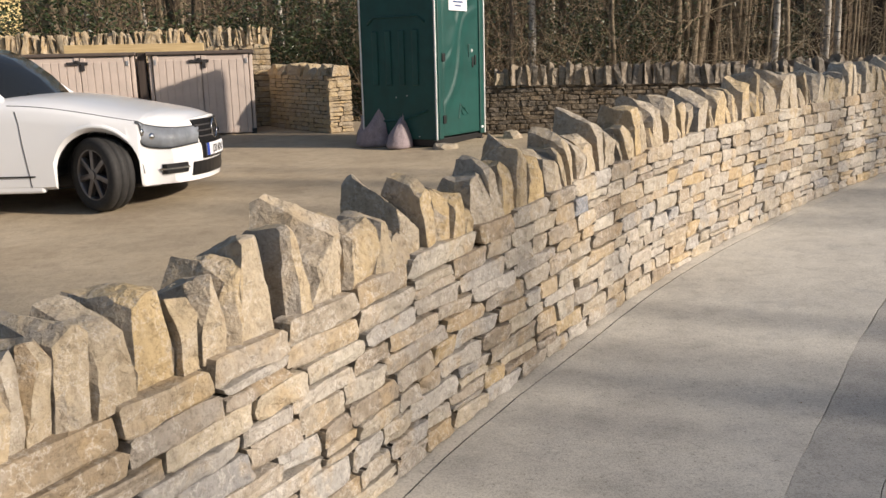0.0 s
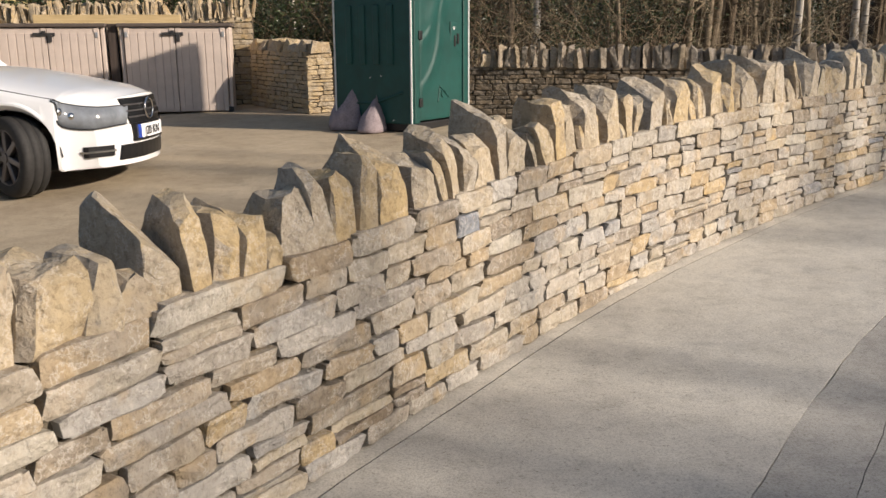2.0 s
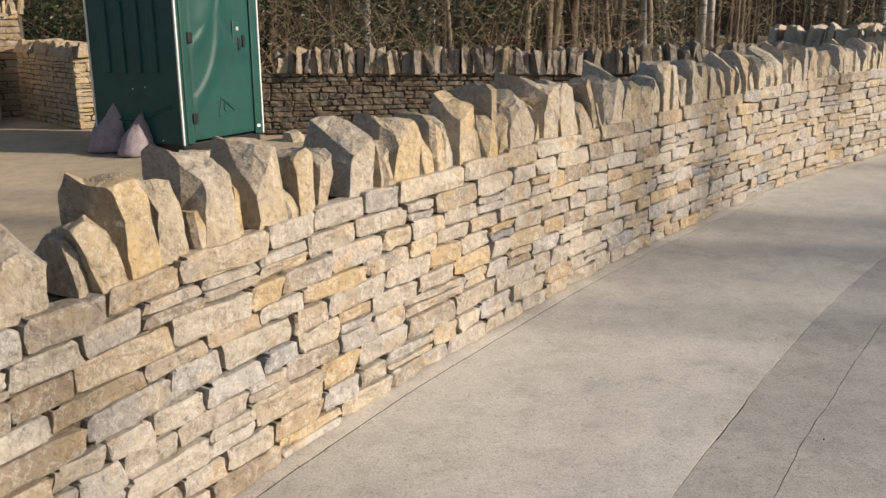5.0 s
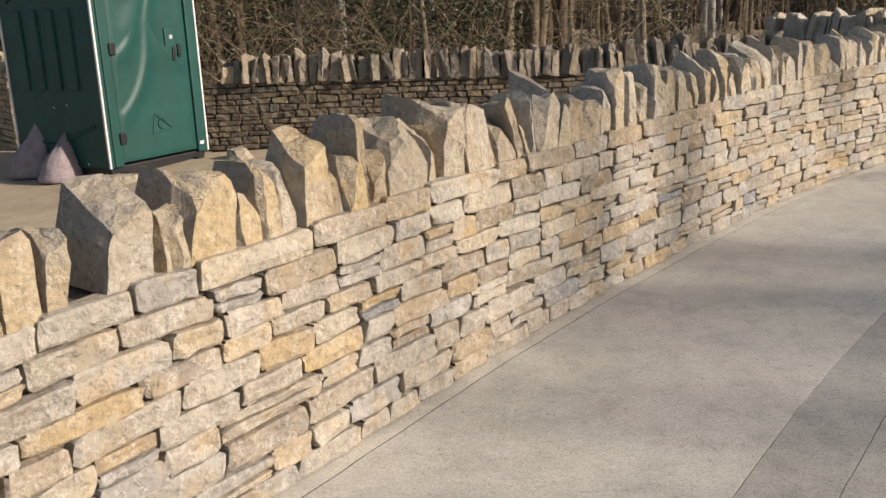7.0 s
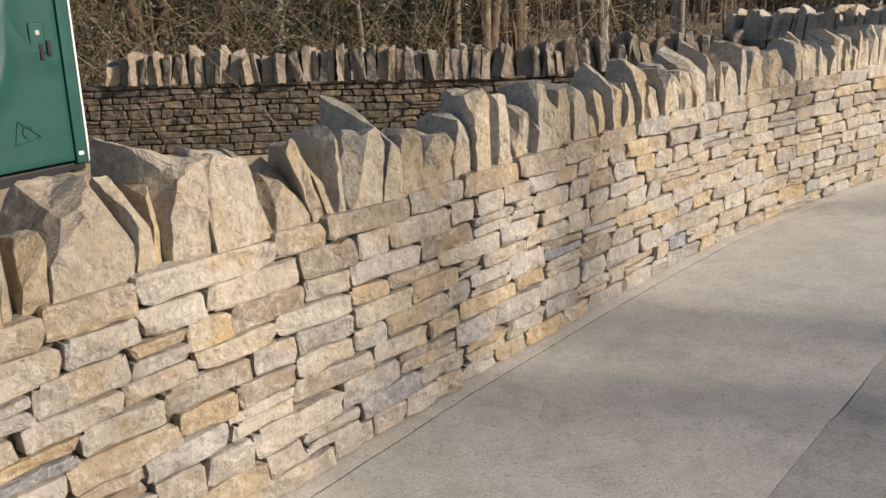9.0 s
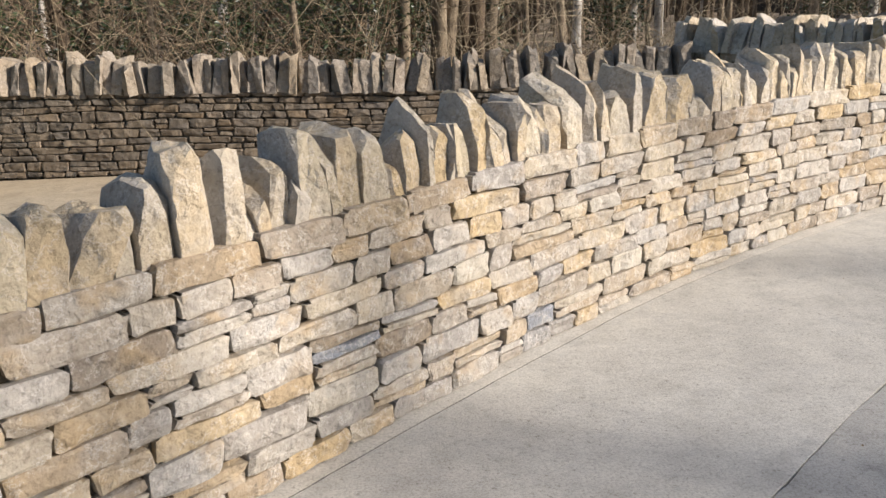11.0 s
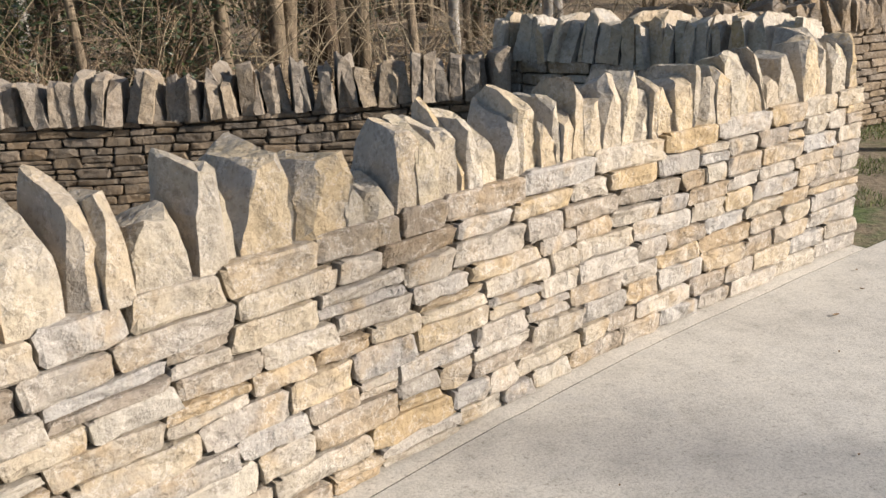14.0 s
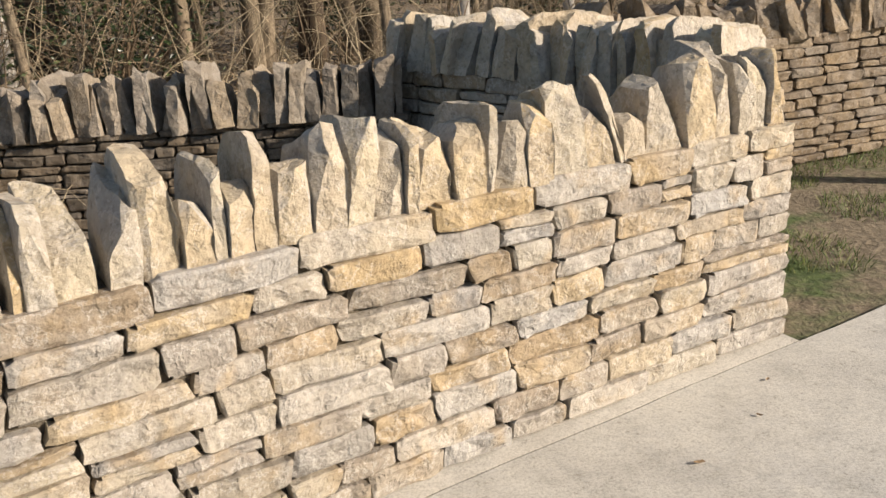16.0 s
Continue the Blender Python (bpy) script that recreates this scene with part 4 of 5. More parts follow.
def portable_toilet():
    W, D = 1.20, 1.11
    t = thing("portable_toilet", pose(-0.035, 10.72, gz(0, 11.2) - 0.012, 0, 0, 58),
              "dark green moulded plastic portable toilet with white corner strips", "portable toilet")
    base = part("skid_base", boxed(0.02, W - 0.02, 0.02, D - 0.02, 0.0, 0.10, 0.015), DARK_PLASTIC, t)
    for x in (0.1, W - 0.2):
        part("skid", boxed(x, x + 0.1, -0.05, D + 0.05, 0.0, 0.045, 0.01), DARK_PLASTIC, base)
    side = part("side_panel", boxed(0.0, 0.04, 0.03, D - 0.03, 0.09, 2.16, 0.012), GREEN, t)
    for k in range(4):
        y = 0.24 + 0.2 * k
        part("rib", boxed(-0.018, 0.01, y, y + 0.09, 0.75, 1.42, 0.014), GREEN, side)
    part("rib", tube([(-0.004, 0.14, 1.50), (-0.004, 0.24, 1.58), (-0.004, D - 0.22, 1.58), (-0.004, D - 0.12, 1.50)], 0.014), GREEN, side, smooth=True)
    part("rib", tube([(-0.002, 0.12, 0.45), (-0.002, 0.5, 0.32), (-0.002, D - 0.12, 0.30)], 0.016), GREEN, side, smooth=True)
    for y, z in ((0.42, 0.62), (0.58, 0.60), (0.25, 0.12), (0.5, 0.12), (0.8, 0.12)):
        part("rivet", boxed(-0.006, 0.004, y, y + 0.013, z, z + 0.013, 0.003), WHITE_TRIM, side)
    part("side_panel", boxed(W - 0.04, W, 0.03, D - 0.03, 0.09, 2.16, 0.012), GREEN, t)
    part("back_panel", boxed(0.03, W - 0.03, D - 0.04, D, 0.09, 2.16, 0.012), GREEN, t)
    for x, y in ((0, 0), (W, 0), (0, D), (W, D)):
        sx, sy = (1 if x == 0 else -1), (1 if y == 0 else -1)
        post = part("corner_post", boxed(min(x, x + 0.06 * sx), max(x, x + 0.06 * sx), min(y, y + 0.06 * sy), max(y, y + 0.06 * sy), 0.08, 2.18, 0.016), GREEN, t)
        part("white_strip", boxed(x - 0.010, x + 0.010, y - 0.010, y + 0.010, 0.09, 2.17, 0.004), WHITE_TRIM, post)
    part("door_frame", boxed(0.05, 0.15, -0.012, 0.03, 0.09, 2.16, 0.012), GREEN, t)
    part("door_frame", boxed(W - 0.13, W - 0.05, -0.012, 0.03, 0.09, 2.16, 0.012), GREEN, t)
    part("door_frame", boxed(0.15, W - 0.13, -0.012, 0.03, 2.04, 2.16, 0.012), GREEN, t)
    door = part("door", boxed(0.158, W - 0.138, 0.004, 0.03, 0.12, 2.03, 0.006), GREEN, t)
    curves = [
        [(0.16, 0.50), (0.30, 0.60), (0.44, 0.78), (0.53, 1.00), (0.56, 1.22), (0.60, 1.42), (0.70, 1.58), (0.92, 1.68)],
        [(0.16, 1.02), (0.28, 1.07), (0.38, 1.20), (0.46, 1.40), (0.56, 1.62), (0.70, 1.80), (0.90, 1.92)],
        [(0.26, 1.80), (0.36, 1.62), (0.47, 1.47), (0.43, 1.34), (0.38, 1.25)],
        [(0.60, 1.28), (0.68, 1.16), (0.80, 1.04), (0.92, 0.96)],
    ]
    part("moulded_skin", moulded_skin(curves, 0.166, W - 0.146, 0.13, 2.02), GREEN, door, smooth=True)
    emb = [(0.52, 0.32), (0.56, 0.50), (0.76, 0.36)]
    for a, b in zip(emb, emb[1:] + emb[:1]):
        part("moulding", tube([(a[0], -0.006, a[1]), (b[0], -0.006, b[1])], 0.006, 6), GREEN, door)
    part("moulding", tube([(0.64 + 0.045 * math.cos(k * 0.6), -0.006, 0.41 + 0.045 * math.sin(k * 0.6)) for k in range(9)], 0.007, 6), GREEN, door)
    for z in (0.28, 1.03, 1.78):
        part("hinge", boxed(0.125, 0.19, -0.03, 0.0, z, z + 0.10, 0.008), DARK_PLASTIC, door)
    lock = part("lock_plate", boxed(0.78, 0.92, -0.018, 0.0, 1.0, 1.24, 0.012), GREEN, door)
    part("handle", boxed(0.85, 0.885, -0.03, -0.01, 0.95, 1.08, 0.008), DARK_PLASTIC, lock)
    part("latch", boxed(0.925, 0.96, -0.025, 0.0, 0.98, 1.1, 0.006), DARK_PLASTIC, door)
    part("dial", boxed(0.83, 0.87, -0.026, -0.01, 1.14, 1.18, 0.008), GREY_PLASTIC, lock)
    sign = part("sign", boxed(0.30, 0.74, -0.024, -0.004, 1.64, 1.86, 0.0), PAPER, door)
    for k, w in enumerate((0.2, 0.24, 0.16)):
        part("sign_line", boxed(0.52 - w / 2, 0.52 + w / 2, -0.0265, -0.022, 1.78 - 0.045 * k, 1.80 - 0.045 * k), INK, sign)
    part("floor_sticker", boxed(W - 0.11, W - 0.06, -0.016, -0.01, 0.16, 0.19), PAPER, t)
    roof = bmesh.new()
    box(roof, -0.02, W + 0.02, -0.02, D + 0.02, 2.15, 2.36, 0.09)
    part("roof", roof, GREY_PLASTIC, t, "pale grey domed roof", smooth=True)
    return t


portable_toilet()

# ---- bin stores ----
BEIGE = plain("beige_paint", (0.56, 0.47, 0.41), 0.6, vary=0.1, scale=4)
LID = plain("lid_brown", (0.10, 0.078, 0.066), 0.6, vary=0.2)
BINS = pose(-2.80, 13.45, gz(-3.6, 13.3) - 0.01, 0, 0, 12)
IRON = plain("dark_iron", (0.03, 0.028, 0.028), 0.5)
STEEL = plain("steel", (0.55, 0.55, 0.55), 0.4, 0.8)


def storage_box(x0, x1):
    w = x1 - x0
    t = thing("storage_box", BINS @ pose(x0, 0, 0), "beige panelled bin store with double doors and a dark lid", "bin store", "bin stores")
    part("side_panel", boxed(0, 0.05, 0.02, 0.75, 0.03, 1.22, 0.008), BEIGE, t)
    part("side_panel", boxed(w - 0.05, w, 0.02, 0.75, 0.03, 1.22, 0.008), BEIGE, t)
    part("back_panel", boxed(0.05, w - 0.05, 0.70, 0.75, 0.03, 1.22, 0.008), BEIGE, t)
    part("floor_panel", boxed(0.05, w - 0.05, 0.03, 0.70, 0.03, 0.07), LID, t)
    half = (w - 0.14) / 2
    for k in range(2):
        a = 0.065 + k * (half + 0.012)
        d = part("door", boxed(a, a + half, 0.0, 0.03, 0.04, 1.21, 0.006), BEIGE, t)
        part("stile", boxed(a, a + 0.07, -0.012, 0.004, 0.04, 1.21, 0.006), BEIGE, d)
        part("stile", boxed(a + half - 0.07, a + half, -0.012, 0.004, 0.04, 1.21, 0.006), BEIGE, d)
        n = 5
        bw = (half - 0.14) / n
        for i in range(n):
            b = a + 0.07 + i * bw
            part("board", boxed(b + 0.005, b + bw - 0.005, -0.009, 0.004, 0.05, 1.14, 0.004), BEIGE, d)
        part("hinge", boxed(a + (0.01 if k == 0 else half - 0.05), a + (0.05 if k == 0 else half - 0.01), -0.024, -0.01, 1.08, 1.15, 0.004), STEEL, d)
    c = 0.065 + half
    latch = part("latch", boxed(c - 0.17, c + 0.12, -0.035, -0.012, 1.10, 1.145, 0.006), IRON, t)
    part("latch_drop", boxed(c + 0.02, c + 0.075, -0.04, -0.014, 1.02, 1.12, 0.006), IRON, latch)
    part("latch_hook", boxed(c - 0.05, c + 0.0, -0.045, -0.014, 1.13, 1.17, 0.006), IRON, latch)
    lid = bmesh.new()
    box(lid, -0.03, w + 0.03, -0.04, 0.79, 1.22, 1.27, 0.012)
    part("lid", lid, LID, t, "dark brown hinged lid")
    for x in (0.0, w - 0.08):
        part("foot", boxed(x, x + 0.08, -0.012, 0.06, 0.0, 0.10, 0.008), DARK_PLASTIC, t)
    return t


storage_box(-1.50, 0)
storage_box(-3.20, -1.70)
TIMBER = wood_material("pale_timber", (0.42, 0.30, 0.14), (0.58, 0.44, 0.24))
POST_WOOD = wood_material("post_timber", (0.16, 0.11, 0.07), (0.34, 0.24, 0.15), (40, 40, 2))
OLD_POST = wood_material("dark_post_timber", (0.03, 0.022, 0.018), (0.07, 0.05, 0.04), (40, 40, 2))


def timber_beam(x0, x1, y, z, h, d):
    t = thing("timber_beam", BINS @ pose(x0, y, z), "long pale sawn timber beam lying on the bin store lids", "timber")
    part("beam", boxed(0, x1 - x0, 0, d, 0, h, 0.008), TIMBER, t)


timber_beam(-2.75, -0.72, 0.55, 1.272, 0.13, 0.14)
pst = part("post", boxed(-0.06, 0.06, -0.06, 0.06, -0.1, 1.24, 0.008), OLD_POST)
pst.matrix_world = BINS @ pose(-1.60, 0.12, 0.02)
tagged(pst, "dark timber post between the bin stores", "post")


# ---- sacks ----
def sack_material():
    k = Mat("woven_sack", 0.85)
    v = k.coords()
    n = k.noise(v, 9.0, 5.0)
    w = k.noise(k.coords("Object", (60, 60, 160)), 1.0, 2.0)
    return k.done(k.mix(0.25, k.ramp(n, [(0.3, (0.22, 0.17, 0.18)), (0.7, (0.38, 0.31, 0.32))]), k.ramp(w, [(0.4, (0.1, 0.08, 0.1)), (0.6, (0.5, 0.45, 0.45))])), k.bump(n, 0.6, 0.02))


SACK = sack_material()


def sack(x, y, rz, h, seed):
    rng = random.Random(seed)
    t = thing("sack", pose(x, y, gz(x, y), 0, 0, rz), "grey-mauve woven sack with a gathered pointed top", "sack", "sacks by the toilet")
    v, f = [], []
    prof = [(0.0, 0.17), (0.02, 0.20), (0.10, 0.205), (0.22, 0.19), (0.36, 0.165), (0.50, 0.135), (0.64, 0.10), (0.76, 0.07), (0.88, 0.045), (1.0, 0.012)]
    n = 18
    for i, (u, r) in enumerate(prof):
        zz = u * h
        for k in range(n):
            an = 2 * math.pi * k / n
            rr = r * (1 + 0.16 * noise.noise(Vector((math.cos(an) * 1.5, math.sin(an) * 1.5, u * 4 + seed)))) * (1 + (0.12 * math.cos(an * 7 + seed) if u > 0.3 else 0.03 * math.cos(5 * an)))
            ear = 0.09 * max(0.0, u - 0.55) * math.cos(2 * an + seed)
            v.append(((rr + ear) * math.cos(an) * 1.1 + 0.16 * u * u * math.sin(seed * 2.0), (rr - 0.3 * ear) * math.sin(an) * (0.8 - 0.3 * u), zz + 0.9 * ear * h))
    for i in range(len(prof) - 1):
        for k in range(n):
            a, b = i * n + k, i * n + (k + 1) % n
            f.append((a, b, b + n, a + n))
    f += [tuple(range(n))[::-1], tuple(range((len(prof) - 1) * n, len(prof) * n))]
    part("bag", (v, f), SACK, t, smooth=True)


sack(-0.82, 11.16, 10, 0.50, 1)
sack(-0.50, 10.90, 70, 0.44, 4)
sack(-0.93, 11.34, 120, 0.36, 7)


# ---- car ----
PAINT = Mat("white_car_paint", 0.28)
PAINT.bsdf.inputs["Coat Weight"].default_value = 0.6
PAINT = PAINT.done((0.78, 0.79, 0.80))
GLASS_DARK = plain("tinted_glass", (0.012, 0.014, 0.016), 0.06, vary=0.05)
LENS = plain("lamp_glass", (0.20, 0.22, 0.245), 0.05, vary=0.25, scale=9)
CHROME = plain("chrome", (0.6, 0.6, 0.6), 0.15, 1.0, vary=0.05)
RUBBER = plain("tyre_rubber", (0.022, 0.021, 0.020), 0.75, vary=0.3, scale=30, bump=0.4)
ALLOY = plain("dark_alloy", (0.16, 0.15, 0.15), 0.35, 0.7)
BLACK_TRIM = plain("black_trim", (0.008, 0.008, 0.009), 0.35)
AXLES = (-0.77, -3.53)


def car_w(x):
    return 0.885 - 0.18 * max(0, (x + 0.95) / 0.95) ** 3.0 - 0.09 * smoothstep(-0.16, 0.02, x) ** 1.4 - 0.14 * max(0, (-3.7 - x) / 0.9) ** 2


def car_top(x):
    hood = 0.99 - 0.20 * smoothstep(-1.6, 0.05, x) ** 1.15 - 0.035 * smoothstep(-0.16, 0.0, x)
    return hood if x > -1.6 else (0.99 if x > -4.2 else 0.99 - 0.06 * (-4.2 - x) / 0.4)


def car_low(x):
    z = 0.20
    for a in AXLES:
        d = 0.365 ** 2 - (x - a) ** 2
        if d > 0:
            z = max(z, 0.315 + math.sqrt(d))
    return z


def car_bow(x, y, z):
    """How far the nose is swept back at a place."""
    k = smoothstep(-0.44, 0.0, x)
    return k * (-0.26 * (abs(y) / 0.69) ** 2.5 - 0.18 * max(0, z - 0.5) + (0.0 if z > 0.42 else -0.12 * max(0, 0.30 - z)))


def side_y(x, z):
    """Half width of the body at a height."""
    sec = car_section(x)
    return float(np.interp(z, [p[1] for p in sec[2:9]], [p[0] for p in sec[2:9]]))


def car_section(x):
    w, zt, zl = car_w(x), car_top(x), car_low(x)
    zs = zt - 0.085
    lo = max(zl, 0.2)
    pts = [(w - 0.05, lo), (w - 0.012, lo + 0.025), (w, max(lo + 0.04, 0.44)), (w - 0.002, max(lo + 0.055, 0.60)), (w - 0.018, max(lo + 0.07, zs - 0.13)), (w - 0.022, zs - 0.035),
           (w - 0.05, zs), (w * 0.80, zt - 0.035), (w * 0.55, zt - 0.010), (w * 0.28, zt), (0, zt + 0.004)]
    return pts


def car():
    t = thing("car", pose(-2.12, 8.22, gz(-3.2, 8.0) - 0.005, 0, 0, -1.0), "white saloon car parked on the yard", "car")
    xs = sorted({round(-4.6 + 4.6 * i / 46, 4) for i in range(47)} | {a + 0.365 * math.cos(k * math.pi / 16) for a in AXLES for k in range(17)} | {-0.06, -0.03, -0.015})
    v, f = [], []
    m = len(car_section(-2))
    cols = 2 * m - 1
    for x in xs:
        sec = car_section(x)
        full = [(-y, z) for y, z in sec] + [(y, z) for y, z in sec[-2::-1]]
        for y, z in full:
            v.append((x + car_bow(x, y, z), y, z))
    for i in range(len(xs) - 1):
        for k in range(cols - 1):
            a = i * cols + k
            f.append((a, a + 1, a + cols + 1, a + cols)[::-1])
    # nose and tail
    for end, x in ((len(xs) - 1, 0.0), (0, -4.6)):
        ids = [end * cols + k for k in range(cols)]
        top = ids[6:cols - 6]
        prev = top
        for row in range(5, -1, -1):
            zr = v[ids[row]][2]
            wy = abs(v[ids[row]][1])
            wt = abs(v[top[0]][1])
            line = []
            for j, tid in enumerate(top):
                if j == 0:
                    line.append(ids[row])
                elif j == len(top) - 1:
                    line.append(ids[cols - 1 - row])
                else:
                    y = v[tid][1] / wt * wy
                    v.append((x + (car_bow(x, y, zr) if x == 0 else 0), y, zr))
                    line.append(len(v) - 1)
            for j in range(len(top) - 1):
                q = (prev[j], prev[j + 1], line[j + 1], line[j])
                f.append(q if x == 0 else q[::-1])
            prev = line
    body = part("body", (v, f), PAINT, t, smooth=True)
    body.data.set_sharp_from_angle(angle=radians(38))
    under = part("underbody", boxed(-4.3, -0.35, -0.60, 0.60, 0.17, 0.55, 0.03), BLACK_TRIM, t)
    for a in AXLES:
        for s in (-1, 1):
            lv, lf = [], []
            for k in range(17):
                an = math.pi * k / 16
                for y in (0.58, 0.80):
                    lv.append((a + 0.372 * math.cos(an), s * y, 0.315 + 0.372 * math.sin(an) - 0.004))
            for k in range(16):
                lf.append((2 * k, 2 * k + 1, 2 * k + 3, 2 * k + 2))
            part("arch_liner", (lv, lf), BLACK_TRIM, under)

    def patch(name, ya, yb, za, zb, mat, parent, out=0.008, taper=0.0, n=10, rise=0.0, label=""):
        pv, pf = [], []
        for i in range(n + 1):
            u = i / n
            y = ya + (yb - ya) * u
            for j in range(4):
                w = j / 3
                yy = y * (1 - taper * (1 - w))
                z = za + (zb - za) * w + rise * (u if w > 0.5 else 0)
                for o in (out, -0.03):
                    pv.append((car_bow(0.0, yy, z) + o, yy, z))
        for i in range(n):
            for j in range(3):
                a = (i * 4 + j) * 2
                pf.append((a, a + 8, a + 10, a + 2))
            for j, s in ((0, 1), (3, -1)):
                a = (i * 4 + j) * 2
                pf.append((a, a + 1, a + 9, a + 8)[::s])
        for i, s in ((0, -1), (n, 1)):
            for j in range(3):
                a = (i * 4 + j) * 2
                pf.append((a, a + 1, a + 3, a + 2)[::s])
        return part(name, (pv, pf), mat, parent, label, smooth=False)

    grille = patch("grille", -0.38, 0.38, 0.525, 0.735, BLACK_TRIM, t, 0.012, 0.20)
    for k in range(3):
        patch("grille_bar", -0.33 - 0.012 * k, 0.33 + 0.012 * k, 0.575 + 0.05 * k, 0.587 + 0.05 * k, ALLOY, grille, 0.022)
    ring = [(car_bow(0, 0, 0.635) + 0.03, 0.085 * math.cos(2 * math.pi * k / 20), 0.635 + 0.085 * math.sin(2 * math.pi * k / 20)) for k in range(21)]
    part("emblem", tube(ring, 0.009, 8), CHROME, grille, "round chrome badge", smooth=True)
    patch("lower_intake", -0.42, 0.42, 0.245, 0.365, BLACK_TRIM, t, 0.008, -0.05)
    patch("plate_holder", -0.285, 0.285, 0.385, 0.532, BLACK_TRIM, t, 0.022, n=6)
    plate = patch("number_plate", -0.26, 0.26, 0.405, 0.515, PAPER, t, 0.028, n=6)
    patch("plate_band", -0.26, -0.215, 0.405, 0.515, plain("plate_blue", (0.02, 0.06, 0.35), 0.4), plate, 0.031, n=2)
    txt = bpy.data.curves.new("plate_text", "FONT")
    txt.body = "J20 KN"
    txt.size = 0.10
    txt.align_x, txt.align_y = "CENTER", "CENTER"
    txt.extrude = 0.001
    txt.materials.append(BLACK_TRIM)
    to = new("plate_text", txt)
    to.parent = plate
    to.matrix_local = Matrix(((0, 0, 1, car_bow(0, 0.1, 0.46) + 0.036), (1, 0, 0, -0.02), (0, 1, 0, 0.455), (0, 0, 0, 1)))
    for s in (-1, 1):
        fog = patch("fog_recess", s * 0.50, s * 0.68, 0.29, 0.375, BLACK_TRIM, t, 0.012, n=6)
        patch("fog_bar", s * 0.50, s * 0.70, 0.325, 0.34, CHROME, fog, 0.025, n=6)
        hv, hf = [], []
        n = 14
        for i in range(n + 1):
            u = i / n
            x = min(-0.44 + 0.55 * u, 0.0)
            wide = 0.0 if u < 0.8 else 0.26 * (u - 0.8) / 0.2
            z1 = car_top(x) - 0.072 - 0.012 * (1 - u)
            z0 = z1 - 0.010 - 0.165 * smoothstep(-0.02, 0.62, u) ** 1.2 + 0.025 * smoothstep(0.7, 1.0, u)
            for z, o in ((z0, 0.010 * min(1, 0.3 + 2 * u)), ((z0 + z1) / 2, 0.022 * min(1, 0.3 + 1.5 * u)), (z1, 0.010 * min(1, 0.3 + 2 * u))):
                y = side_y(x, z) - wide
                hv.append((x + car_bow(x, y, z) + o * min(1, 1.3 * u), s * (y + o * (1 - u)), z))
            for z in (z0, z1):
                y = side_y(x, z) - wide - 0.02
                hv.append((x + car_bow(x, y, z) - 0.06, s * (y - 0.08), z))
        for i in range(n):
            a = i * 5
            for q in ((0, 1), (1, 2), (3, 0), (2, 4)):
                fc = (a + q[0], a + q[1], a + 5 + q[1], a + 5 + q[0])
                hf.append(fc if s > 0 else fc[::-1])
        part("bonnet_gap", tube([(x + car_bow(x, car_w(x) - 0.055, car_top(x) - 0.07), s * (car_w(x) - 0.062), car_top(x) - 0.079) for x in [-1.5 + 0.1 * q for q in range(12)]], 0.004, 5), BLACK_TRIM, body)
        lamp = part("headlight", (hv, hf), LENS, t, "clear headlamp with grey interior", smooth=True)
        for i in (6, 9):
            glow = bmesh.new()
            bmesh.ops.create_uvsphere(glow, u_segments=16, v_segments=10, radius=0.042, matrix=Matrix.Translation(Vector(hv[i * 5 + 1]) - Vector((0.022, s * 0.026, 0.0))))
            part("reflector", glow, CHROME, lamp, "round chrome lamp reflector", smooth=True)
        part("lamp_rim", tube([Vector(hv[i * 5]) + Vector((0.004, s * 0.002, 0)) for i in range(n + 1)], 0.005, 5), BLACK_TRIM, lamp)
        part("lamp_rim", tube([Vector(hv[i * 5 + 2]) + Vector((0.002, s * 0.002, 0)) for i in range(n + 1)], 0.004, 5), BLACK_TRIM, lamp)
        # door gaps, side bead, mirror, handle
        for x in (-1.36, -2.55, -3.2):
            part("door_gap", tube([(x - 0.02 * (k - 1), s * (car_section(x)[q][0] + 0.0005), car_section(x)[q][1]) for k, q in enumerate((1, 2, 3, 4, 5))], 0.0035, 5), BLACK_TRIM, body)
        part("side_bead", tube([(x, s * (car_w(x) - 0.002), 0.315) for x in (-1.3, -2.0, -2.6, -3.1)], 0.007, 6), BLACK_TRIM, body)
        part("sill", boxed(-3.12, -1.24, min(s * 0.80, s * 0.87), max(s * 0.80, s * 0.87), 0.17, 0.27, 0.02), PAINT, t)
        mir = part("wing_mirror", boxed(-2.08, -1.92, min(s * 0.86, s * 1.03), max(s * 0.86, s * 1.03), 0.98, 1.10, 0.035), PAINT, t, smooth=True)
        part("mirror_foot", boxed(-2.04, -1.96, min(s * 0.80, s * 0.90), max(s * 0.80, s * 0.90), 0.96, 1.0, 0.01), BLACK_TRIM, mir)
        for x in (-2.5, -3.25):
            part("door_handle", boxed(x, x + 0.2, min(s * 0.87, s * 0.905), max(s * 0.87, s * 0.905), 0.80, 0.825, 0.008), PAINT, t)
        part("tail_lamp", boxed(-4.62, -4.35, min(s * 0.5, s * 0.78), max(s * 0.5, s * 0.78), 0.72, 0.86, 0.02), plain("red_lens", (0.3, 0.01, 0.01), 0.15), t)
    # glasshouse
    gv, gf = [], []
    low = [(-1.38, 0.0), (-1.46, 0.45), (-1.66, 0.70), (-2.2, 0.76), (-3.0, 0.76), (-3.8, 0.70), (-4.05, 0.55), (-4.12, 0.0)]
    high = [(-2.22, 0.0), (-2.25, 0.40), (-2.33, 0.55), (-2.5, 0.58), (-2.9, 0.57), (-3.25, 0.53), (-3.42, 0.42), (-3.46, 0.0)]
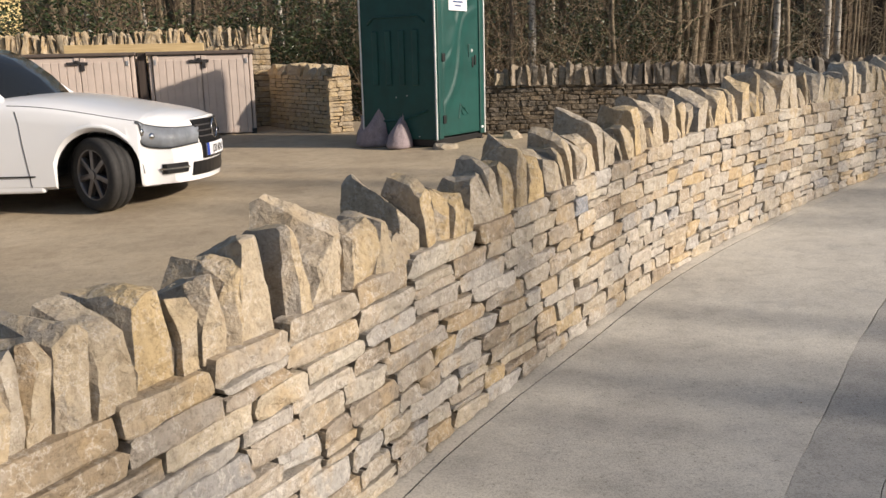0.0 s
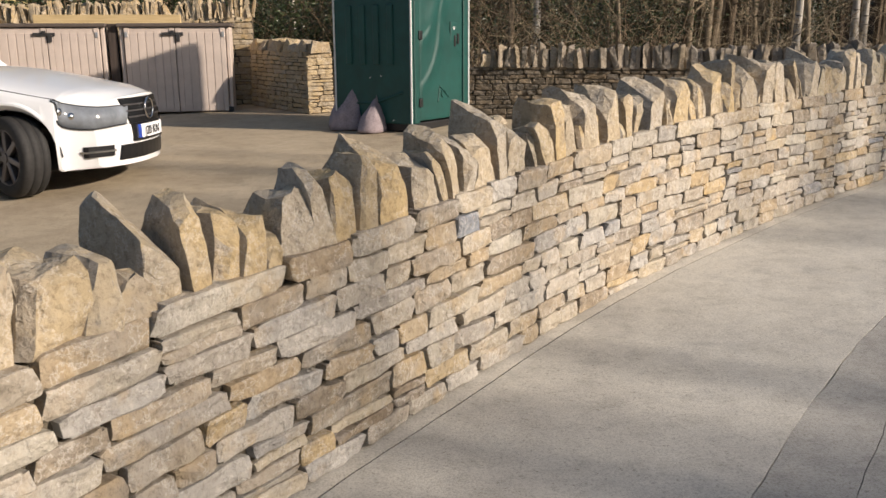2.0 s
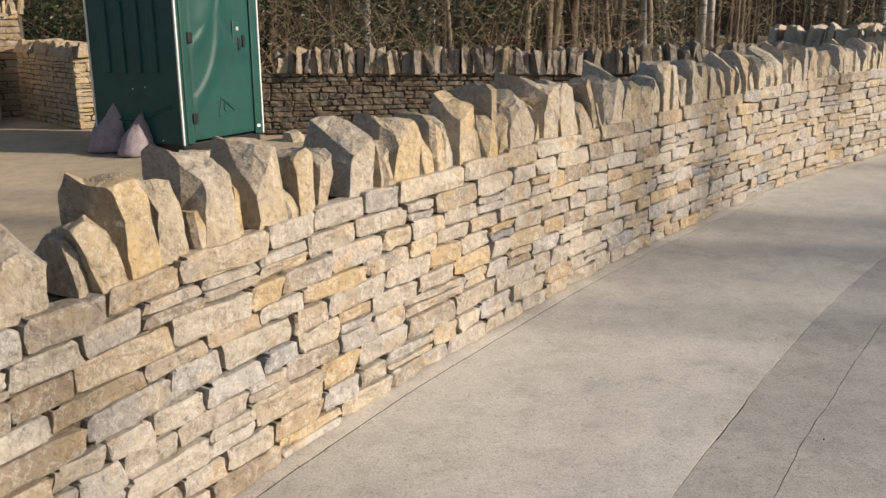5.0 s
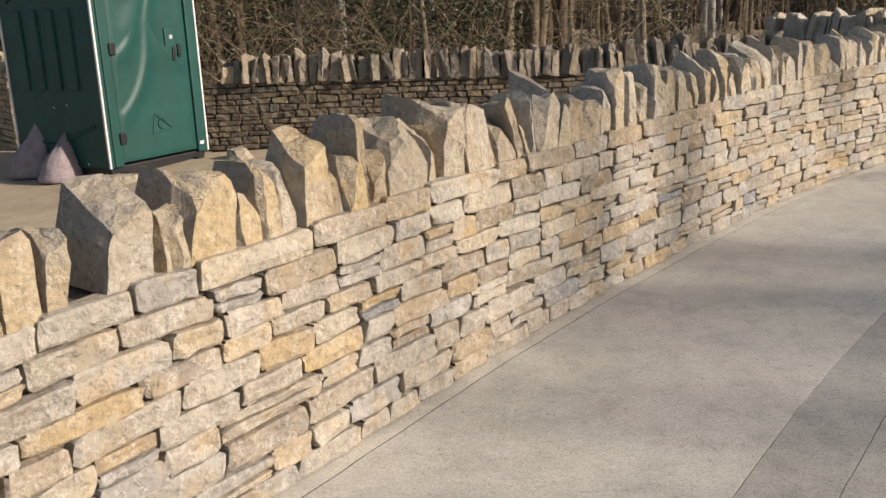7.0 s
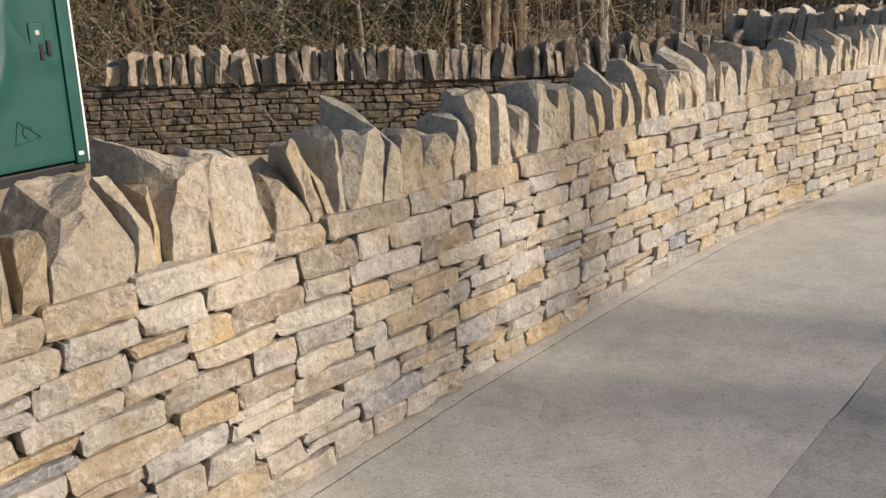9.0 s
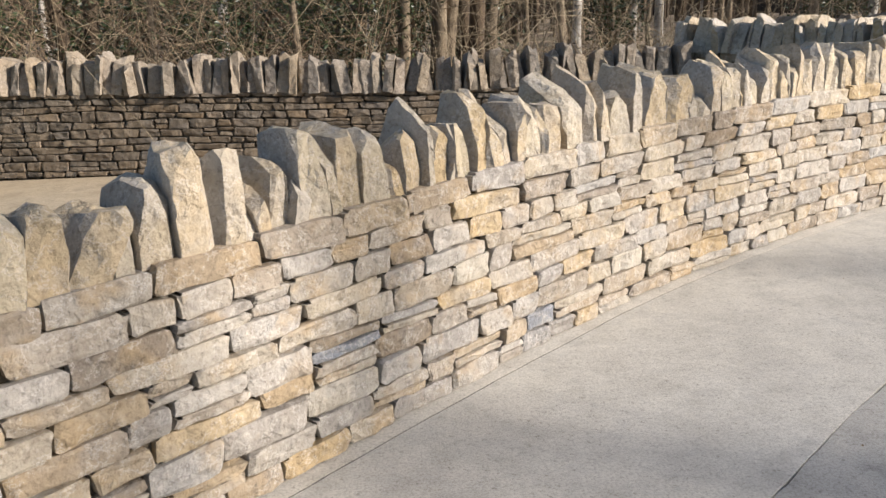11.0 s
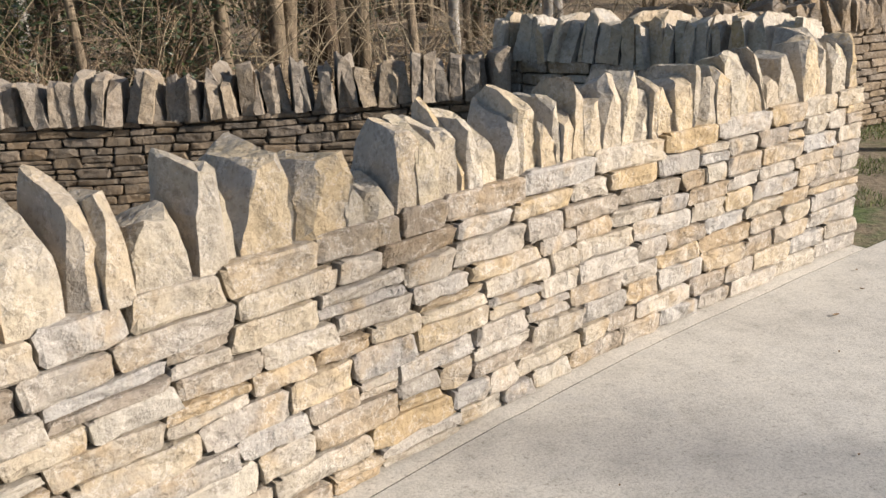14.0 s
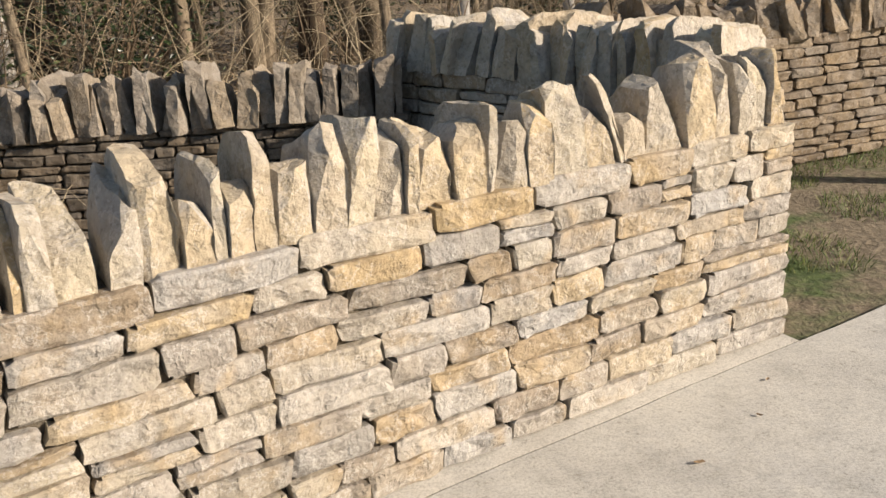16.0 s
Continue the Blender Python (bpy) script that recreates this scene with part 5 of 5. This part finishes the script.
    for s in (-1, 1):
        b = len(gv)
        for j in range(5):
            u = j / 4
            for (x0, y0), (x1, y1) in zip(low, high):
                gv.append((x0 + (x1 - x0) * u, s * (y0 + (y1 - y0) * u + 0.04 * math.sin(math.pi * u) * (1 if y0 else 0)), 0.93 + 0.50 * math.sin(u * math.pi / 2) ** 0.9))
        for j in range(4):
            for i in range(7):
                a = b + j * 8 + i
                q = (a, a + 1, a + 9, a + 8)
                gf.append(q if s > 0 else q[::-1])
    part("glazing", (gv, gf), GLASS_DARK, t, "dark reflecting windscreen and side windows", smooth=True)
    rv, rf = [], []
    for x, y in high:
        for j in range(9):
            w = j / 4 - 1
            rv.append((x - 0.01, w * y * 1.03, 1.43 + 0.035 * (1 - w * w) * (1 if y else 0)))
    for i in range(7):
        for j in range(8):
            a = i * 9 + j
            rf.append((a, a + 9, a + 10, a + 1)[::-1])
    part("roof", (rv, rf), PAINT, t, smooth=True)
    for s in (-1, 1):
        part("pillar", tube([(-1.60, s * 0.70, 0.95), (-1.93, s * 0.66, 1.22), (-2.28, s * 0.57, 1.425)], [0.035, 0.03, 0.03], 8), PAINT, t, smooth=True)
        part("pillar", tube([(-2.68, s * 0.775, 0.95), (-2.70, s * 0.70, 1.25), (-2.72, s * 0.585, 1.425)], 0.03, 8), BLACK_TRIM, t, smooth=True)
        part("pillar", tube([(-3.95, s * 0.66, 0.95), (-3.65, s * 0.62, 1.25), (-3.35, s * 0.52, 1.425)], [0.07, 0.05, 0.03], 8), PAINT, t, smooth=True)
        part("wiper", tube([(-1.50, s * 0.3 - 0.1, 1.0), (-1.66, s * 0.3 + 0.25, 1.06)], 0.008, 5), BLACK_TRIM, t)

    def wheel(x, s, steer):
        hub = new("wheel")
        hub.empty_display_size = 0.1
        hub.parent = t
        hub.matrix_local = pose(x, s * 0.765, 0.315, 0, 0, steer + (180 if s > 0 else 0))
        prof = [(-0.10, 0.215), (-0.112, 0.24), (-0.112, 0.285), (-0.10, 0.307), (-0.08, 0.315), (-0.042, 0.317), (-0.040, 0.310), (-0.032, 0.310), (-0.030, 0.318), (0.0, 0.319), (0.03, 0.318), (0.032, 0.310), (0.040, 0.310), (0.042, 0.317), (0.08, 0.315), (0.10, 0.307), (0.112, 0.285), (0.112, 0.24), (0.10, 0.215)]
        n = 40
        wv, wf = [], []
        for y, r in prof:
            for k in range(n):
                an = 2 * math.pi * k / n
                wv.append((r * math.cos(an), y, r * math.sin(an)))
        for i in range(len(prof) - 1):
            for k in range(n):
                a, b = i * n + k, i * n + (k + 1) % n
                wf.append((a, b, b + n, a + n))
        part("tyre", (wv, wf), RUBBER, hub, "black low-profile tyre", smooth=True)
        rv2, rf2 = [], []
        for y, r in ((-0.098, 0.222), (-0.104, 0.213), (-0.09, 0.203), (0.02, 0.19), (0.09, 0.2)):
            for k in range(n):
                an = 2 * math.pi * k / n
                rv2.append((r * math.cos(an), y, r * math.sin(an)))
        for i in range(4):
            for k in range(n):
                a, b = i * n + k, i * n + (k + 1) % n
                rf2.append((a, b, b + n, a + n))
        part("rim", (rv2, rf2), ALLOY, hub, "grey alloy rim", smooth=True)
        part("disc", tube([(0, 0.0, 0), (0, 0.02, 0)], 0.15, 28), IRON, hub)
        for k in range(7):
            an = 2 * math.pi * k / 7
            sp = bmesh.new()
            box(sp, -0.024, 0.024, -0.098, -0.05, 0.03, 0.207, 0.008)
            bmesh.ops.transform(sp, matrix=Matrix.Rotation(an, 4, "Y"), verts=sp.verts[:])
            part("spoke", sp, ALLOY, hub)
        part("hub_cap", tube([(0, -0.108, 0), (0, -0.05, 0)], [0.038, 0.05], 18), ALLOY, hub)

    wheel(AXLES[0], -1, -34)
    wheel(AXLES[0], 1, -32)
    wheel(AXLES[1], -1, 0)
    wheel(AXLES[1], 1, 0)
    return t


car()


# ---- house beyond the yard ----
def house():
    t = thing("house", pose(-12.4, 19.0, gz(-12.4, 19)), "pale yellow rendered house beyond the yard wall", "house")
    part("wall", boxed(-9, 0, 0, 8, -0.3, 5.2, 0.02), plain("yellow_render", (0.62, 0.50, 0.24), 0.85, vary=0.08, scale=3, bump=0.3), t)
    rb = bmesh.new()
    vs = [rb.verts.new(p) for p in ((-9.3, -0.4, 5.2), (0.3, -0.4, 5.2), (0.3, 8.4, 5.2), (-9.3, 8.4, 5.2), (-9.3, 4, 8.2), (0.3, 4, 8.2))]
    for q in ((0, 1, 5, 4), (2, 3, 4, 5), (1, 2, 5), (3, 0, 4), (3, 2, 1, 0)):
        rb.faces.new([vs[i] for i in q])
    part("roof", rb, plain("roof_slate", (0.10, 0.09, 0.085), 0.8, scale=8), t)


house()

# ---- small things ----
gp = part("post", boxed(-0.05, 0.05, -0.05, 0.05, -0.2, 1.25, 0.01), POST_WOOD)
gp.matrix_world = pose(8.95, 11.86, gz(8.95, 11.86))
tagged(gp, "weathered brown timber post standing in the grass", "post")


def loose_stone(x, y, z, w, h, d, seed, rz, label):
    ob = part("loose_stone", coping_mesh(random.Random(seed), w, h, d, 5), COPING)
    ob.matrix_world = pose(x, y, z, 0, 0, rz)
    tagged(ob, label, "stone")


loose_stone(0.06, 10.62, gz(0.06, 10.62) - 0.005, 0.34, 0.06, 0.2, 3, 20, "flat grey stone slab lying at the foot of the toilet")
loose_stone(0.95, 11.40, gz(0.95, 11.4) - 0.005, 0.2, 0.1, 0.2, 5, 50, "rough buff stone lying on the yard")


loose_stone(0.80, 12.06, gz(0.8, 12.06) + 0.640, 0.13, 0.17, 0.2, 9, 10, "pale buff block set on the end of the old wall")


def leaf_bits():
    """Fallen leaves on the road, single ones."""
    rng = random.Random(31)
    spots = [(7.06, 9.49, 0.045), (6.6, 8.6, 0.02), (7.3, 9.7, 0.03), (6.9, 9.2, 0.02), (5.2, 7.2, 0.02), (6.2, 8.0, 0.02), (4.3, 6.6, 0.015), (7.2, 9.2, 0.02), (5.9, 8.6, 0.015), (3.0, 4.7, 0.015), (1.3, 3.0, 0.015), (7.4, 9.9, 0.03)]
    for x, y, r in spots:
        r *= 0.28
        bm = bmesh.new()
        n = 7
        vs = []
        for k in range(n):
            an = 2 * math.pi * k / n
            vs.append(bm.verts.new((r * math.cos(an) * 1.4, r * 0.6 * math.sin(an), 0.004 + 0.3 * r * abs(math.sin(an * 1.5)))))
        c = bm.verts.new((0, 0, 0.001))
        for k in range(n):
            bm.faces.new((c, vs[k], vs[(k + 1) % n]))
        ob = part("fallen_leaf", bm, DRY_LEAF)
        ob.matrix_world = pose(x, y, gz(x, y) + 0.002, 0, 0, rng.uniform(0, 360))
        tagged(ob, "small curled brown fallen leaf on the concrete", "leaf", "fallen leaves")


leaf_bits()

# ---- stones of the walls, last ----
# The coping of the road wall, stone by stone: place along the wall in metres; then in centimetres its width, height and lean at the road side, height and lean at the yard side.
COPING_A = [(6.05, 7, 17, 4, 16, 12), (6.12, 7, 19, 3, 14, 11), (6.19, 8, 19, 4, 21, 2), (6.29, 11, 12, 3, 21, 8), (6.41, 14, 20, 3, 19, 5), (6.51, 6, 17, 2, 12, 12),
            (6.59, 9, 19, 3, 12, 12), (6.66, 5, 19, 5, 20, 11), (6.75, 12, 24, 3, 21, 12), (6.93, 9, 24, -2, 20, 7), (7.02, 10, 18, 11, 30, 3), (7.11, 5, 18, 4, 17, 12),
            (7.22, 17, 16, 5, 18, 4), (7.34, 9, 14, 5, 17, 12), (7.44, 11, 9, 4, 8, 12), (7.54, 11, 15, 0, 26, -2)]
COPING_B = [(7.65, 8, 21, -3, 23, 10), (7.74, 8, 16, 4, 17, 12), (7.82, 10, 14, 4, 17, 12), (7.9, 6, 7, 1, 5, 12), (8, 14, 15, 5, 16, 9), (8.11, 8, 21, -3, 22, -1),
            (8.21, 12, 20, -1, 17, 9), (8.31, 9, 22, 1, 20, 12), (8.44, 15, 17, 1, 25, 5), (8.63, 14, 12, 2, 16, 12), (8.74, 6, 17, -5, 15, 6), (8.81, 9, 19, -5, 24, -6),
            (8.88, 6, 13, 3, 21, 3), (8.99, 16, 13, -1, 17, 11), (9.11, 6, 20, 2, 29, 7), (9.21, 14, 14, 4, 19, 12)]
COPING_C = [(9.4, 6, 12, -1, 11, 6), (9.46, 9, 16, -5, 12, 8), (9.57, 12, 23, -2, 24, -7), (9.68, 11, 21, 1, 18, 7), (9.78, 6, 10, 0, 8, 12), (9.85, 13, 20, 2, 26, -6),
            (9.96, 7, 17, -1, 13, 12), (10.06, 12, 22, 0, 24, -1), (10.14, 6, 9, 0, 5, 12), (10.22, 10, 19, 1, 17, 12), (10.31, 6, 17, 2, 14, 12), (10.5, 14, 17, 4, 25, 5),
            (10.6, 4, 17, -1, 13, 10), (10.65, 7, 14, 1, 11, 10), (10.75, 15, 20, 5, 22, -4), (10.88, 10, 13, 4, 10, 12)]
COPING_D = [(10.97, 7, 19, 1, 20, 6), (11.04, 8, 15, 3, 20, 5), (11.15, 14, 21, 2, 27, 3), (11.25, 5, 13, 0, 9, 12), (11.32, 9, 16, 2, 13, 9), (11.39, 5, 28, -2, 25, 4),
            (11.45, 6, 15, 3, 12, 12), (11.58, 22, 16, 5, 23, 7), (11.73, 7, 12, 1, 23, 0), (11.79, 4, 18, 2, 18, 9), (11.86, 11, 23, 5, 29, -9), (12.01, 19, 23, -2, 22, 12),
            (12.1, 7, 22, -4, 22, 6), (12.2, 14, 10, 3, 17, 5), (12.31, 6, 24, -11, 20, 6), (12.35, 3, 15, -6, 10, 11)]
COPING_E = [(12.39, 5, 24, 2, 22, 5), (12.48, 15, 22, 6, 20, 12), (12.6, 7, 19, 5, 31, -8), (12.69, 11, 19, 2, 16, 12), (12.79, 11, 16, 12, 16, 12), (12.89, 7, 15, 1, 13, 6),
            (12.98, 11, 19, 2, 19, -3), (13.09, 12, 27, -3, 26, 5), (13.2, 9, 25, 1, 18, 0), (13.26, 4, 9, 1, 5, 11), (13.31, 5, 10, -2, 16, 4), (13.36, 6, 16, 3, 19, -1),
            (13.42, 6, 13, 3, 8, 12), (13.49, 9, 25, -3, 24, -4), (13.57, 4, 25, -7, 22, 4), (13.62, 10, 21, 1, 23, 4)]
COPING_F = [(13.73, 11, 22, -2, 19, 9), (13.82, 5, 8, -1, 11, 12), (13.89, 9, 17, 1, 14, 4), (13.96, 4, 20, 2, 29, 10), (14.01, 8, 18, 3, 16, 10), (14.08, 5, 17, 2, 14, 10),
            (14.14, 8, 17, -1, 12, 9), (14.22, 7, 25, 3, 26, 4), (14.3, 9, 14, 2, 9, 12), (14.38, 8, 8, 3, 28, -5), (14.45, 5, 19, 2, 19, 2), (14.52, 10, 17, 4, 22, 2),
            (14.6, 4, 15, 0, 21, 8), (14.67, 11, 16, 0, 15, 10), (14.79, 15, 14, 1, 27, -3), (14.9, 6, 19, 3, 30, 4)]
COPING_G = [(14.97, 7, 24, 1, 21, 10), (15.07, 15, 15, 1, 13, 12), (15.2, 9, 24, 3, 26, -10), (15.26, 5, 18, -1, 15, 10), (15.36, 16, 20, 2, 24, 6), (15.52, 16, 19, 7, 18, 0),
            (15.63, 6, 14, -1, 10, 12), (15.71, 10, 6, 1, 8, 11), (15.81, 8, 20, 3, 24, 11), (15.89, 8, 19, 0, 23, 6), (15.96, 8, 19, 1, 21, 1), (16.03, 4, 11, 2, 26, -1),
            (16.07, 6, 20, 2, 19, 3), (16.14, 9, 11, 1, 21, -1), (16.24, 8, 16, 3, 22, 3), (16.32, 9, 19, 0, 26, 1)]
COPING_H = [(16.4, 7, 14, 1, 11, 3), (16.45, 3, 22, 2, 21, 2), (16.5, 7, 17, 2, 13, 7), (16.56, 5, 26, 1, 22, 1), (16.63, 9, 16, 2, 14, 8), (16.72, 8, 27, 3, 17, -1),
            (16.79, 8, 25, 6, 24, 9), (16.88, 9, 18, 2, 19, 12), (16.94, 3, 20, 2, 21, 11), (17, 12, 14, 3, 19, 7), (17.12, 10, 17, 0, 16, 11), (17.18, 3, 22, 2, 22, -2),
            (17.24, 9, 17, 2, 14, 12), (17.33, 9, 20, 1, 19, 4), (17.43, 14, 25, 0, 20, 5), (17.57, 11, 16, -6, 14, 9)]
COPING_I = [(17.64, 3, 25, -10, 22, 3), (17.69, 9, 11, -1, 7, 12), (17.8, 14, 19, -3, 19, -1), (17.94, 14, 24, 1, 21, 7), (18.05, 8, 22, 0, 27, 9), (18.13, 7, 20, 2, 22, 11),
            (18.21, 9, 22, -1, 21, 12), (18.28, 6, 23, 0, 21, 5)]

BLUES = [(10.06, 0.35, BLUE_STONE), (8.78, 0.60, BLUE_STONE), (13.55, 0.33, BLUE_STONE), (14.70, 0.68, BLUE_STONE), (14.45, 0.67, BLUE_STONE), (14.55, 0.14, BLUE_STONE), (16.33, 0.66, BLUE_STONE), (16.36, 0.33, BLUE_STONE),
         (11.24, 0.36, GOLD_STONE), (14.36, 0.60, GOLD_STONE), (14.25, 0.56, GOLD_STONE), (15.98, 0.18, GOLD_STONE), (14.0, 0.33, GOLD_STONE), (11.9, 0.58, GOLD_STONE), (10.9, 0.52, GOLD_STONE)]
lay_face(wall_front, ROAD_LINE, WALL_START, WALL_END, 0.71, 0.025, 11, STONE, (0.054, 0.086), (0.13, 0.33), parts=(WALL_START + 6.2, WALL_START + 12.1), gap=0.0042, rough=0.011, rise=road_rise, accents=BLUES)
lay_coping(wall_front, ROAD_LINE, WALL_START, 6.01, 0.665, 0.40, 12, COPING, (0.06, 0.125), (0.15, 0.25), 6, fill=0.22, yaw=9, depths=(0.74, 0.86))
for k, (rows, material) in enumerate(((COPING_A, COPING), (COPING_B, COPING), (COPING_C, COPING), (COPING_D, COPING), (COPING_E, PALE_COPING), (COPING_F, PALE_COPING), (COPING_G, PALE_COPING), (COPING_H, PALE_COPING), (COPING_I, PALE_COPING))):
    set_coping(wall_front, ROAD_LINE, rows, 80 + k, material)
lay_face(wall_front, END_LINE, 0, END_LINE.length, 0.737, 0.02, 13, STONE, (0.06, 0.092), (0.13, 0.2), parts=(0, 1), rough=0.005)
lay_face(wall_far, FAR_LINE, 0, FAR_LINE.length, 0.64, 0.03, 21, OLD_STONE_SHADED, (0.042, 0.078), (0.09, 0.25), parts=(1.7, FAR_LINE.length), rise=far_rise, rough=0.009, gap=0.008, wander=0.024, split=0.2)
lay_coping(wall_far, FAR_LINE, 0.55, FAR_LINE.length - 0.05, 0.64, 0.30, 22, OLD_COPING_SUNLIT, (0.05, 0.095), (0.22, 0.31), 6, rise=far_rise, cuts=3, yaw=6)
lay_face(wall_return, RET_LINE, 0, RET_LINE.length, 0.76, 0.03, 31, STONE, (0.06, 0.09), (0.15, 0.32), parts=(0, 9))
lay_coping(wall_return, RET_LINE, 0, RET_LINE.length - 0.2, 0.76, 0.40, 32, PALE_COPING, (0.045, 0.09), (0.21, 0.29), 7, cuts=4, yaw=7)
lay_face(wall_return, RET_BACK, 0, RET_BACK.length, 0.76, 0.03, 33, STONE, (0.06, 0.09), (0.15, 0.32))
lay_face(wall_front, BACK_LINE, 0, BACK_LINE.length, 0.71, 0.025, 14, STONE, (0.06, 0.092), (0.14, 0.31), rise=road_rise_back)
lay_face(wall_grass, GRASS_LINE, 0, GRASS_LINE.length, 0.72, 0.03, 41, GREY_STONE, (0.038, 0.066), (0.12, 0.28), parts=(0.8, 5.4), rough=0.008, gap=0.008)
lay_coping(wall_grass, GRASS_LINE, 0, GRASS_LINE.length, 0.72, 0.34, 42, GREY_STONE, (0.05, 0.11), (0.18, 0.27), 8, cuts=4)
lay_face(wall_yard, YARD_LINE, 0, YARD_LINE.length, 1.32, 0.02, 51, YARD_STONE, (0.06, 0.10), (0.16, 0.36), parts=(6.6, 10), rough=0.008, gap=0.008)
lay_coping(wall_yard, YARD_LINE, 0, YARD_LINE.length, 1.32, 0.34, 52, YARD_STONE, (0.035, 0.075), (0.22, 0.32), 9, cuts=2, yaw=5)
lay_face(wall_low, LOW_LINE, 0, LOW_LINE.length, 0.84, 0.02, 61, YARD_STONE, (0.05, 0.08), (0.14, 0.30), parts=(0, 9), rough=0.008, gap=0.008)
lay_face(wall_low, LOW_END, 0, LOW_END.length, 0.84, 0.02, 62, YARD_STONE, (0.05, 0.09), (0.14, 0.26), parts=(0, 9), rough=0.008, gap=0.008)
lay_coping(wall_low, LOW_LINE, 0, LOW_LINE.length, 0.84, 0.36, 63, YARD_STONE, (0.14, 0.26), (0.12, 0.18), 4, cuts=5)
